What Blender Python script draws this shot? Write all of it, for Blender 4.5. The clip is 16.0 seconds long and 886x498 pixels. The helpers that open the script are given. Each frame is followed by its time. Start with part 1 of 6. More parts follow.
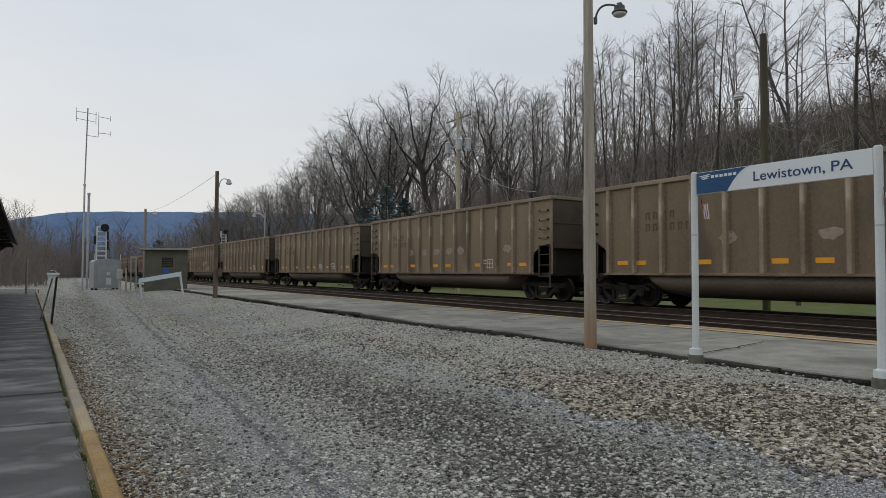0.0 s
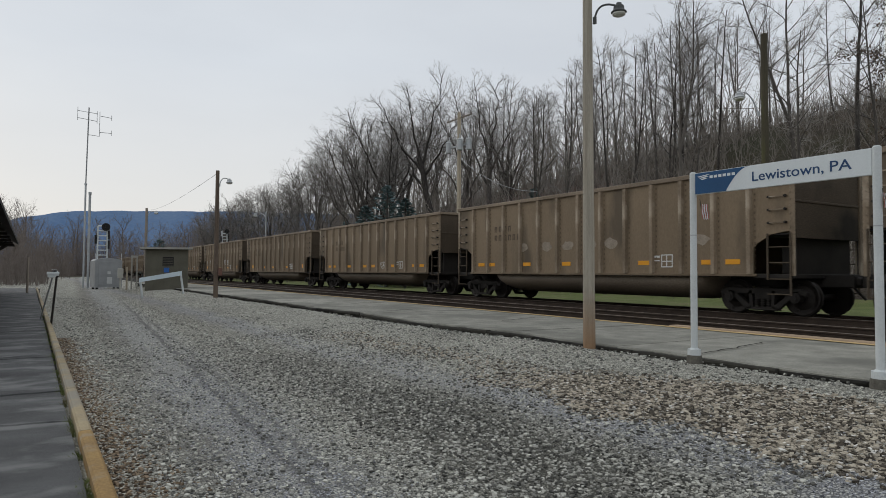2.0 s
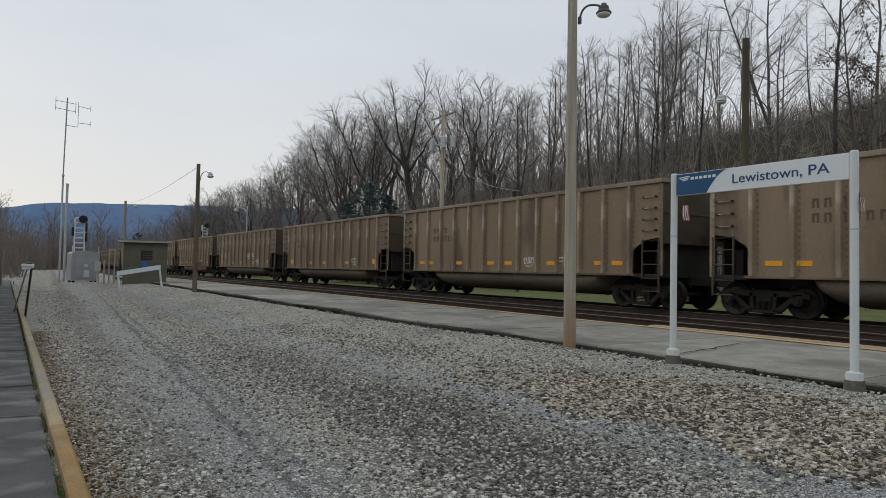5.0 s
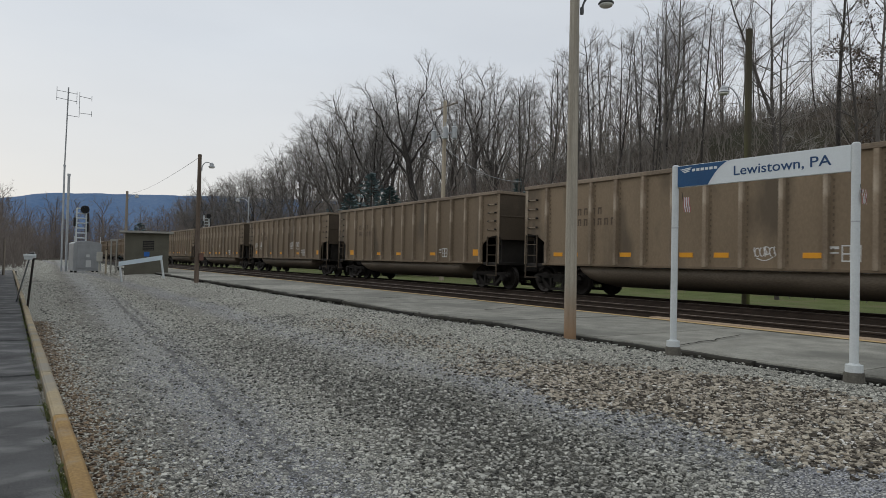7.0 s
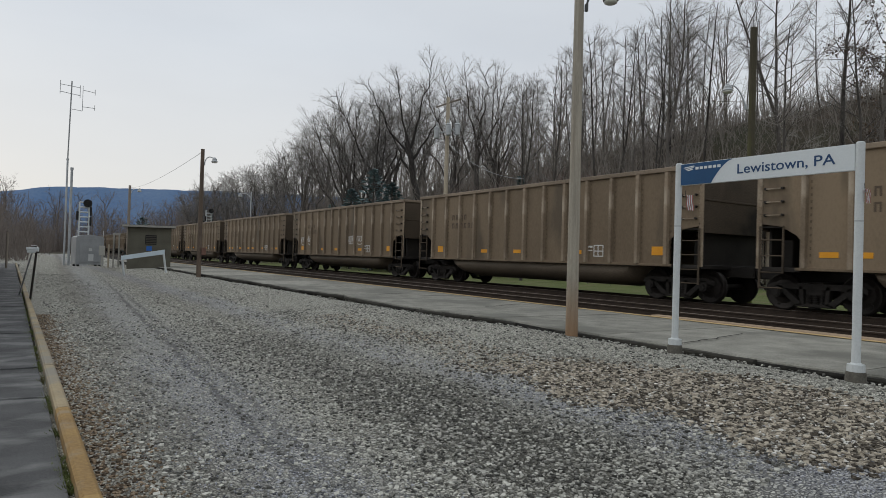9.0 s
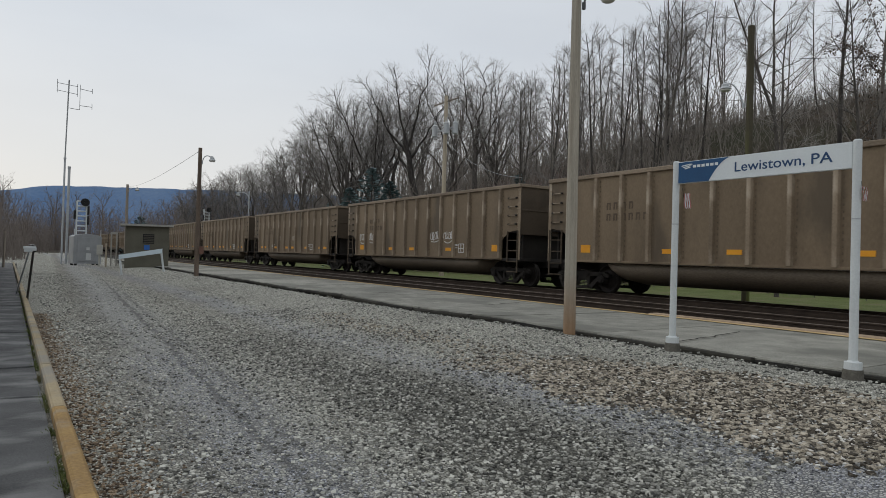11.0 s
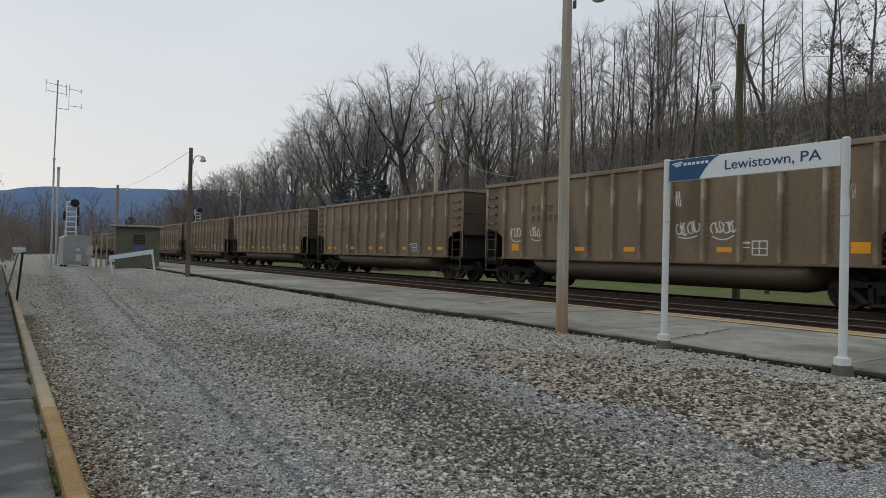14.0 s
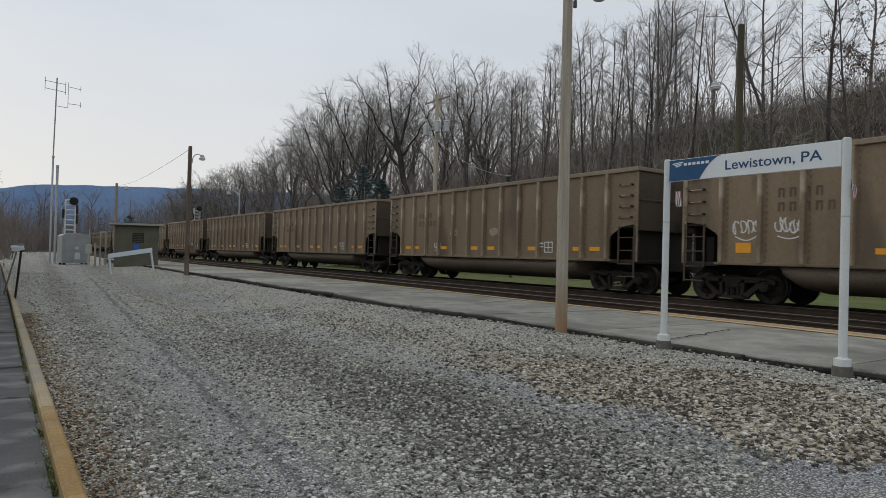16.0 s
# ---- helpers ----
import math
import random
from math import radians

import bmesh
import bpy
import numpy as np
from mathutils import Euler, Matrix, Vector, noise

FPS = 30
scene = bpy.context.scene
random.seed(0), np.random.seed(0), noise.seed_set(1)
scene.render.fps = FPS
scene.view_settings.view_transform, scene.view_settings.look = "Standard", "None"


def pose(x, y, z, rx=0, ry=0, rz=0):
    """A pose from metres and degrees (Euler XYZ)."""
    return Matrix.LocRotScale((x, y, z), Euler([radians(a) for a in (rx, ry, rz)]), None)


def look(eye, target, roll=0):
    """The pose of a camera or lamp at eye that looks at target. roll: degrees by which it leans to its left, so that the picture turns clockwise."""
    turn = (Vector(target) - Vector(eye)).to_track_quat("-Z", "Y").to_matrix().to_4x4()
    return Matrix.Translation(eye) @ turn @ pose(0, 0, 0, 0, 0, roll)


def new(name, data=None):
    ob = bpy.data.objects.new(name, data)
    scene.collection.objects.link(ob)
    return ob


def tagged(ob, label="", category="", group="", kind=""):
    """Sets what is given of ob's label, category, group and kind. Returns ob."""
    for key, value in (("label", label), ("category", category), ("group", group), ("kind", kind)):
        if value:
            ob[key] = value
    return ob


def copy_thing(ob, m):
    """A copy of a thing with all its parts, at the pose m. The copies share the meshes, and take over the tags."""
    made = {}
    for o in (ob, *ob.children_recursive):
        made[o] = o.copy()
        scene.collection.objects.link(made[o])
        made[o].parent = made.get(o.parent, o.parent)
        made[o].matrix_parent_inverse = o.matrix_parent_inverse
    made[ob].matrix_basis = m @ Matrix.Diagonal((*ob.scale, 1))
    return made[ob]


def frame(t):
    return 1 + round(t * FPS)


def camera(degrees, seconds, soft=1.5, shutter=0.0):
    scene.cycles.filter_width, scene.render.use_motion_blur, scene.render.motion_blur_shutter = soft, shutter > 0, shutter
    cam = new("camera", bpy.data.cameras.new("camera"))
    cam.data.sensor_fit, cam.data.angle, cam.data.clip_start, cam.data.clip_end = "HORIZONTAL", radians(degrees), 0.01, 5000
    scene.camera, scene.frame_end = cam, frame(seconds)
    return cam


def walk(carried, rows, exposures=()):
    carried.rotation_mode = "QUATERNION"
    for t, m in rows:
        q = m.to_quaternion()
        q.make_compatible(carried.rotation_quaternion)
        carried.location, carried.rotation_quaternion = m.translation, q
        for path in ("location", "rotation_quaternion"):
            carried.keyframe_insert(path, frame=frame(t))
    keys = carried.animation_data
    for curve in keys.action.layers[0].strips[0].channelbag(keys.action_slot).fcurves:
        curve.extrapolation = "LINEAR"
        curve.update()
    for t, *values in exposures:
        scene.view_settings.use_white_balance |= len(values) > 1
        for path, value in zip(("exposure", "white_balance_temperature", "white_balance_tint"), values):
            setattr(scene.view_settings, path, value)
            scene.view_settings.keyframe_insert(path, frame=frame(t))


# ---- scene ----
cam = camera(68.4, 16.0, soft=0.72, shutter=0.25)

# time, place, heading to the right of the track, tilt up, roll
PATH = [
    (0, -0.043, 0.002, 1.498, 31.774, 2.095, 0.262),
    (0.5, 0.011, -0.012, 1.498, 31.754, 2.025, 0.474),
    (1, 0.009, -0.002, 1.497, 31.648, 1.879, -0.116),
    (1.5, -0.000, 0.000, 1.500, 31.495, 1.854, 0.446),
    (2, -0.006, -0.011, 1.500, 31.673, 2.070, 0.359),
    (2.5, 0.010, -0.023, 1.506, 32.501, 2.118, -0.317),
    (3, 0.010, -0.022, 1.505, 33.598, 2.048, -0.656),
    (3.5, -0.000, 0.001, 1.496, 33.422, 2.131, 0.937),
    (4, 0.003, 0.004, 1.493, 33.297, 2.210, 1.031),
    (6.5, 0.015, 0.009, 1.493, 33.083, 1.201, 1.334),
    (7, 0.014, -0.004, 1.496, 33.113, 1.110, 1.283),
    (7.5, 0.007, -0.004, 1.494, 33.213, 1.000, 1.470),
    (8, -0.001, 0.001, 1.491, 33.168, 0.934, 1.508),
    (8.5, 0.002, -0.002, 1.490, 33.015, 0.884, 1.756),
    (9, 0.008, -0.002, 1.491, 32.953, 0.813, 1.735),
    (11.5, 0.022, 0.001, 1.485, 33.234, 0.651, 1.621),
    (12, 0.022, 0.003, 1.486, 33.417, 0.620, 1.625),
    (12.5, 0.018, -0.001, 1.487, 33.484, 0.655, 1.645),
    (13, 0.018, -0.003, 1.488, 33.561, 0.668, 1.414),
    (13.5, 0.024, -0.016, 1.473, 33.629, 0.774, 1.078),
    (14, 0.020, -0.005, 1.480, 33.784, 0.668, 1.376),
    (14.5, 0.016, -0.008, 1.485, 33.841, 0.567, 1.419),
    (15, 0.029, 0.003, 1.487, 33.932, 0.522, 1.258),
    (15.5, 0.031, 0.013, 1.488, 33.941, 0.571, 1.500),
    (16, 0.026, 0.014, 1.483, 33.862, 0.606, 1.550),
]

for_walk = []
for t, x, y, z, heading, tilt, roll in PATH:
    for_walk.append((t, pose(x, y, z) @ pose(0, 0, 0, 0, 0, -heading) @ pose(0, 0, 0, 90 + tilt) @ pose(0, 0, 0, 0, 0, roll)))
walk(cam, for_walk)

# ---------------------------------------------------------------- light
EXPOSURE = 0.0
scene.view_settings.exposure = EXPOSURE
world = bpy.data.worlds.new("overcast_sky")
scene.world = world
world.use_nodes = True
wn, wl = world.node_tree.nodes, world.node_tree.links
wn.clear()
w_out = wn.new("ShaderNodeOutputWorld")
w_bg = wn.new("ShaderNodeBackground")
w_sky = wn.new("ShaderNodeTexSky")
w_sky.sky_type = "NISHITA"
w_sky.sun_disc = False
w_sky.sun_elevation, w_sky.sun_rotation = radians(16), radians(-25)
w_co = wn.new("ShaderNodeTexCoord")
w_map = wn.new("ShaderNodeMapping")
w_map.inputs["Scale"].default_value = (1.0, 1.0, 3.0)
w_noise = wn.new("ShaderNodeTexNoise")
w_noise.inputs["Scale"].default_value = 2.2
w_noise.inputs["Detail"].default_value = 5
w_noise.inputs["Roughness"].default_value = 0.5
w_ramp = wn.new("ShaderNodeValToRGB")
w_ramp.color_ramp.elements[0].position, w_ramp.color_ramp.elements[0].color = 0.30, (5.82, 6.16, 6.62, 1)
w_ramp.color_ramp.elements[1].position, w_ramp.color_ramp.elements[1].color = 0.72, (6.55, 6.92, 7.35, 1)
w_sep = wn.new("ShaderNodeSeparateXYZ")
w_hor = wn.new("ShaderNodeMapRange")
w_hor.inputs["From Min"].default_value, w_hor.inputs["From Max"].default_value = 0.02, 0.30
w_hor.inputs["To Min"].default_value, w_hor.inputs["To Max"].default_value = 0.75, 0.0
w_warm = wn.new("ShaderNodeMix")
w_warm.data_type = "RGBA"
w_warm.inputs[7].default_value = (7.6, 7.3, 6.85, 1)
w_mix = wn.new("ShaderNodeMix")
w_mix.data_type = "RGBA"
w_mix.inputs[0].default_value = 0.94
wl.new(w_co.outputs["Generated"], w_map.inputs["Vector"])
wl.new(w_map.outputs["Vector"], w_noise.inputs["Vector"])
wl.new(w_noise.outputs["Fac"], w_ramp.inputs["Fac"])
wl.new(w_co.outputs["Generated"], w_sep.inputs["Vector"])
wl.new(w_sep.outputs["Z"], w_hor.inputs["Value"])
wl.new(w_hor.outputs["Result"], w_warm.inputs[0])
wl.new(w_ramp.outputs["Color"], w_warm.inputs[6])
wl.new(w_sky.outputs["Color"], w_mix.inputs[6])
wl.new(w_warm.outputs[2], w_mix.inputs[7])
wl.new(w_mix.outputs[2], w_bg.inputs["Color"])
w_bg.inputs["Strength"].default_value = 0.11
wl.new(w_bg.outputs["Background"], w_out.inputs["Surface"])

sun = new("sun", bpy.data.lights.new("sun", "SUN"))
sun.data.energy, sun.data.angle, sun.data.color = 0.5, radians(40), (1.0, 0.96, 0.9)
sun.matrix_world = look((-15, 30, 28), (0, 0, 0))

# ---------------------------------------------------------------- materials
def nodes_of(name):
    m = bpy.data.materials.new(name)
    m.use_nodes = True
    nt = m.node_tree
    return m, nt, nt.nodes["Principled BSDF"]


def surface(name, dark, light, scale=3.0, rough=0.8, metal=0.0, bump=0.2, fine=40.0, per_object=0.0, per_island=0.0, stain=None, stain_scale=0.7, stain_at=0.55, stretch=(1, 1, 1), gloss=0.35, seed=0.0, bump_distance=0.01):
    """Two scales of noise between two colours, an optional stain, and a fine relief."""
    m, nt, bsdf = nodes_of(name)
    n, l = nt.nodes, nt.links
    co = n.new("ShaderNodeTexCoord")
    mp = n.new("ShaderNodeMapping")
    mp.inputs["Scale"].default_value = stretch
    mp.inputs["Location"].default_value = (seed, seed * 2.1, seed * 0.7)
    l.new(co.outputs["Object"], mp.inputs["Vector"])
    big = n.new("ShaderNodeTexNoise")
    big.inputs["Scale"].default_value, big.inputs["Detail"].default_value = scale, 4
    small = n.new("ShaderNodeTexNoise")
    small.inputs["Scale"].default_value, small.inputs["Detail"].default_value = fine, 3
    for node in (big, small):
        l.new(mp.outputs["Vector"], node.inputs["Vector"])
    both = n.new("ShaderNodeMix")
    both.inputs[0].default_value = 0.45
    l.new(big.outputs["Fac"], both.inputs[2])
    l.new(small.outputs["Fac"], both.inputs[3])
    value = both.outputs[0]
    for wanted, socket_node, socket in ((per_object, "ShaderNodeObjectInfo", "Random"), (per_island, "ShaderNodeNewGeometry", "Random Per Island")):
        if wanted:
            info = n.new(socket_node)
            mul = n.new("ShaderNodeMath")
            mul.operation = "MULTIPLY_ADD"
            mul.inputs[1].default_value, mul.inputs[2].default_value = wanted, -wanted / 2
            l.new(info.outputs[socket], mul.inputs[0])
            add = n.new("ShaderNodeMath")
            add.operation = "ADD"
            l.new(value, add.inputs[0])
            l.new(mul.outputs[0], add.inputs[1])
            value = add.outputs[0]
    ramp = n.new("ShaderNodeValToRGB")
    e = ramp.color_ramp.elements
    e[0].position, e[0].color = 0.28, (*dark, 1)
    e[1].position, e[1].color = 0.74, (*light, 1)
    l.new(value, ramp.inputs["Fac"])
    colour = ramp.outputs["Color"]
    if stain:
        sn = n.new("ShaderNodeTexNoise")
        sn.inputs["Scale"].default_value, sn.inputs["Detail"].default_value = stain_scale, 6
        l.new(mp.outputs["Vector"], sn.inputs["Vector"])
        sr = n.new("ShaderNodeMapRange")
        sr.inputs["From Min"].default_value, sr.inputs["From Max"].default_value = stain_at, stain_at + 0.14
        sr.inputs["To Max"].default_value = 0.85
        l.new(sn.outputs["Fac"], sr.inputs["Value"])
        mx = n.new("ShaderNodeMix")
        mx.data_type = "RGBA"
        mx.inputs[7].default_value = (*stain, 1)
        l.new(sr.outputs["Result"], mx.inputs[0])
        l.new(colour, mx.inputs[6])
        colour = mx.outputs[2]
    l.new(colour, bsdf.inputs["Base Color"])
    bsdf.inputs["Roughness"].default_value, bsdf.inputs["Metallic"].default_value = rough, metal
    bsdf.inputs["Specular IOR Level"].default_value = gloss
    if bump:
        b = n.new("ShaderNodeBump")
        b.inputs["Strength"].default_value, b.inputs["Distance"].default_value = bump, bump_distance
        l.new(small.outputs["Fac"], b.inputs["Height"])
        l.new(b.outputs["Normal"], bsdf.inputs["Normal"])
    return m


def crushed_stone(name, dark, light, cells, tint, tint_scale, relief):
    """Ground of tightly packed broken stones: a tone for each stone, dark joints, broad patches."""
    m, nt, bsdf = nodes_of(name)
    n, l = nt.nodes, nt.links
    geo = n.new("ShaderNodeNewGeometry")
    warp = n.new("ShaderNodeTexNoise")
    warp.inputs["Scale"].default_value, warp.inputs["Detail"].default_value = cells * 0.6, 2
    l.new(geo.outputs["Position"], warp.inputs["Vector"])
    bend = n.new("ShaderNodeMix")
    bend.data_type = "VECTOR"
    bend.inputs[0].default_value = 0.02
    l.new(geo.outputs["Position"], bend.inputs[4])
    l.new(warp.outputs["Color"], bend.inputs[5])
    tone = n.new("ShaderNodeTexVoronoi")
    edge = n.new("ShaderNodeTexVoronoi")
    edge.feature = "DISTANCE_TO_EDGE"
    for v in (tone, edge):
        v.inputs["Scale"].default_value = cells
        v.inputs["Randomness"].default_value = 1.0
        l.new(bend.outputs[1], v.inputs["Vector"])
    sep = n.new("ShaderNodeSeparateColor")
    l.new(tone.outputs["Color"], sep.inputs["Color"])
    chips = n.new("ShaderNodeTexVoronoi")
    chips.inputs["Scale"].default_value = cells * 2.3
    l.new(bend.outputs[1], chips.inputs["Vector"])
    chip_tone = n.new("ShaderNodeSeparateColor")
    l.new(chips.outputs["Color"], chip_tone.inputs["Color"])
    grains = n.new("ShaderNodeMix")
    grains.inputs[0].default_value = 0.42
    l.new(sep.outputs["Red"], grains.inputs[2])
    l.new(chip_tone.outputs["Red"], grains.inputs[3])
    broad = n.new("ShaderNodeTexNoise")
    broad.inputs["Scale"].default_value, broad.inputs["Detail"].default_value = tint_scale, 5
    l.new(geo.outputs["Position"], broad.inputs["Vector"])
    value = n.new("ShaderNodeMix")
    value.inputs[0].default_value = 0.45
    l.new(grains.outputs[0], value.inputs[2])
    l.new(broad.outputs["Fac"], value.inputs[3])
    ramp = n.new("ShaderNodeValToRGB")
    e = ramp.color_ramp.elements
    e[0].position, e[0].color = 0.15, (*dark, 1)
    e[1].position, e[1].color = 0.85, (*light, 1)
    l.new(value.outputs[0], ramp.inputs["Fac"])
    patch = n.new("ShaderNodeMapRange")
    patch.inputs["From Min"].default_value, patch.inputs["From Max"].default_value = 0.48, 0.68
    patch.inputs["To Max"].default_value = 0.6
    l.new(broad.outputs["Fac"], patch.inputs["Value"])
    tinted = n.new("ShaderNodeMix")
    tinted.data_type = "RGBA"
    tinted.inputs[7].default_value = (*tint, 1)
    l.new(patch.outputs["Result"], tinted.inputs[0])
    l.new(ramp.outputs["Color"], tinted.inputs[6])
    joint = n.new("ShaderNodeMapRange")
    joint.inputs["From Min"].default_value, joint.inputs["From Max"].default_value = 0.0, 0.16
    joint.inputs["To Min"].default_value, joint.inputs["To Max"].default_value = 0.16, 1.0
    l.new(edge.outputs["Distance"], joint.inputs["Value"])
    mul = n.new("ShaderNodeMix")
    mul.data_type, mul.blend_type = "RGBA", "MULTIPLY"
    mul.inputs[0].default_value = 1.0
    l.new(tinted.outputs[2], mul.inputs[6])
    l.new(joint.outputs["Result"], mul.inputs[7])
    l.new(mul.outputs[2], bsdf.inputs["Base Color"])
    bsdf.inputs["Roughness"].default_value = 0.92
    bsdf.inputs["Specular IOR Level"].default_value = 0.25
    b = n.new("ShaderNodeBump")
    b.inputs["Strength"].default_value, b.inputs["Distance"].default_value = 1.0, relief
    l.new(joint.outputs["Result"], b.inputs["Height"])
    l.new(b.outputs["Normal"], bsdf.inputs["Normal"])
    return m


GRAVEL = crushed_stone("grey_gravel", (0.05, 0.049, 0.042), (0.95, 0.93, 0.80), 36.0, (0.41, 0.402, 0.35), 0.33, 0.016)
def pack_lanes(m, lanes, colour, sway=0.9, until=None, drift=0.0):
    """Blend packed stone dust into a ground material along straight wheel tracks."""
    nt = m.node_tree
    n, l = nt.nodes, nt.links
    bsdf = n["Principled BSDF"]
    old = bsdf.inputs["Base Color"].links[0].from_socket
    geo = n.new("ShaderNodeNewGeometry")
    sep = n.new("ShaderNodeSeparateXYZ")
    l.new(geo.outputs["Position"], sep.inputs["Vector"])
    wob = n.new("ShaderNodeTexNoise")
    wob.inputs["Scale"].default_value, wob.inputs["Detail"].default_value = 0.6, 6
    l.new(geo.outputs["Position"], wob.inputs["Vector"])
    total = None
    across = n.new("ShaderNodeMath")
    across.operation = "MULTIPLY_ADD"
    l.new(sep.outputs["Y"], across.inputs[0])
    across.inputs[1].default_value = -drift
    l.new(sep.outputs["X"], across.inputs[2])
    for centre, half, strength in lanes:
        sub = n.new("ShaderNodeMath")
        sub.operation = "SUBTRACT"
        l.new(across.outputs[0], sub.inputs[0])
        sub.inputs[1].default_value = centre + sway / 2
        wave = n.new("ShaderNodeMath")
        wave.operation = "MULTIPLY_ADD"
        l.new(wob.outputs["Fac"], wave.inputs[0])
        wave.inputs[1].default_value = sway
        l.new(sub.outputs[0], wave.inputs[2])
        ab = n.new("ShaderNodeMath")
        ab.operation = "ABSOLUTE"
        l.new(wave.outputs[0], ab.inputs[0])
        mr = n.new("ShaderNodeMapRange")
        mr.inputs["From Min"].default_value, mr.inputs["From Max"].default_value = half * 0.4, half * 1.5
        mr.inputs["To Min"].default_value, mr.inputs["To Max"].default_value = strength, 0.0
        l.new(ab.outputs[0], mr.inputs["Value"])
        if total is None:
            total = mr.outputs["Result"]
        else:
            mx = n.new("ShaderNodeMath")
            mx.operation = "MAXIMUM"
            l.new(total, mx.inputs[0])
            l.new(mr.outputs["Result"], mx.inputs[1])
            total = mx.outputs[0]
    if until:
        fade = n.new("ShaderNodeMapRange")
        fade.inputs["From Min"].default_value, fade.inputs["From Max"].default_value = until
        fade.inputs["To Min"].default_value, fade.inputs["To Max"].default_value = 1.0, 0.0
        l.new(sep.outputs["Y"], fade.inputs["Value"])
        cut = n.new("ShaderNodeMath")
        cut.operation = "MULTIPLY"
        l.new(total, cut.inputs[0])
        l.new(fade.outputs["Result"], cut.inputs[1])
        total = cut.outputs[0]
    mix = n.new("ShaderNodeMix")
    mix.data_type = "RGBA"
    mix.inputs[7].default_value = (*colour, 1)
    l.new(total, mix.inputs[0])
    l.new(old, mix.inputs[6])
    l.new(mix.outputs[2], bsdf.inputs["Base Color"])


pack_lanes(GRAVEL, [(1.45, 0.62, 0.46)], (0.325, 0.330, 0.341), 0.9, None, 0.035)
pack_lanes(GRAVEL, [(4.45, 0.36, 0.5)], (0.31, 0.318, 0.345))
BALLAST = crushed_stone("dark_ballast", (0.014, 0.013, 0.011), (0.085, 0.076, 0.065), 18.0, (0.035, 0.03, 0.026), 0.5, 0.03)
GRASS_SOIL = surface("short_grass", (0.075, 0.10, 0.028), (0.19, 0.22, 0.075), 0.9, 0.95, 0, 1.0, 30, stain=(0.17, 0.145, 0.08), stain_scale=0.9, stain_at=0.54, bump_distance=0.05)
WOOD_FLOOR = surface("leaf_litter", (0.02, 0.016, 0.011), (0.105, 0.082, 0.058), 0.7, 1.0, 0, 1.0, 7, stain=(0.045, 0.05, 0.025), stain_scale=0.08, bump_distance=0.25)
STONE = surface("loose_stone", (0.095, 0.094, 0.083), (0.56, 0.55, 0.49), 0.6, 0.9, 0, 0.4, 60, per_island=0.7)
pack_lanes(GRAVEL, [(5.5, 0.6, 0.8)], (0.055, 0.047, 0.038), 0.5, (5.0, 8.0))
pack_lanes(GRAVEL, [(0.75, 0.35, 0.42), (3.1, 0.55, 0.3)], (0.14, 0.127, 0.102), 1.5, None, 0.035)
pack_lanes(GRAVEL, [(3.4, 0.6, 0.62)], (0.055, 0.054, 0.046), 0.9, (8.0, 15.0))
pack_lanes(GRAVEL, [(1.45, 0.06, 0.65), (1.68, 0.05, 0.5)], (0.10, 0.10, 0.10), 0.25, (20.0, 45.0), 0.055)
BROWN_STONE = surface("loose_brown_stone", (0.055, 0.046, 0.035), (0.44, 0.39, 0.31), 3.0, 0.9, 0, 0.4, 60, per_island=0.9)
DAMP_STONE = surface("damp_stone", (0.045, 0.044, 0.038), (0.42, 0.412, 0.366), 0.6, 0.75, 0, 0.4, 60, per_island=0.8)
GRIT = surface("blue_grey_grit", (0.085, 0.088, 0.097), (0.46, 0.468, 0.495), 0.7, 0.9, 0, 0.2, 60, per_island=0.8)
WHITE_STONE = surface("pale_quartz_stone", (0.42, 0.40, 0.36), (0.72, 0.70, 0.65), 0.7, 0.85, 0, 0.4, 60, per_island=0.5)
ASPHALT = surface("worn_asphalt", (0.018, 0.0185, 0.019), (0.135, 0.137, 0.138), 1.1, 0.72, 0, 1.0, 70, gloss=0.2, stain=(0.19, 0.19, 0.186), stain_scale=1.3, stain_at=0.50, stretch=(1.0, 1.6, 1))
KERB_PAINT = surface("worn_yellow_kerb", (0.22, 0.135, 0.055), (0.47, 0.31, 0.115), 2.0, 0.9, 0, 0.5, 45, stain=(0.30, 0.25, 0.18), stain_scale=2.6, stain_at=0.53, per_object=0.15)
CONCRETE = surface("weathered_concrete", (0.12, 0.118, 0.100), (0.37, 0.36, 0.31), 2.6, 0.9, 0, 0.9, 45, per_object=0.2, stain=(0.145, 0.143, 0.122), stain_scale=0.7, stain_at=0.49)
KERB_FADED = surface("bare_kerb_concrete", (0.22, 0.175, 0.105), (0.45, 0.365, 0.23), 2.0, 0.9, 0, 0.5, 45, stain=(0.25, 0.235, 0.20), stain_scale=1.6, stain_at=0.48, per_object=0.3)
LEAVES = surface("brown_leaf_litter", (0.065, 0.046, 0.030), (0.30, 0.225, 0.15), 0.7, 0.95, 0, 0.2, 60, per_island=0.8)
YELLOW_LINE = surface("faded_yellow_edge", (0.36, 0.25, 0.11), (0.62, 0.45, 0.22), 2.0, 0.85, 0, 0.3, 50)
TIE = surface("creosoted_tie", (0.016, 0.014, 0.012), (0.06, 0.05, 0.041), 2.0, 0.9, 0, 0.6, 40, per_object=0.3, stretch=(1, 4, 4))
RAIL_RUST = surface("rusty_rail", (0.026, 0.019, 0.014), (0.085, 0.060, 0.045), 3.0, 0.75, 0.3, 0.3, 60)
RAIL_TOP = surface("worn_rail_head", (0.09, 0.072, 0.058), (0.20, 0.17, 0.145), 3.0, 0.5, 0.7, 0.1, 60)
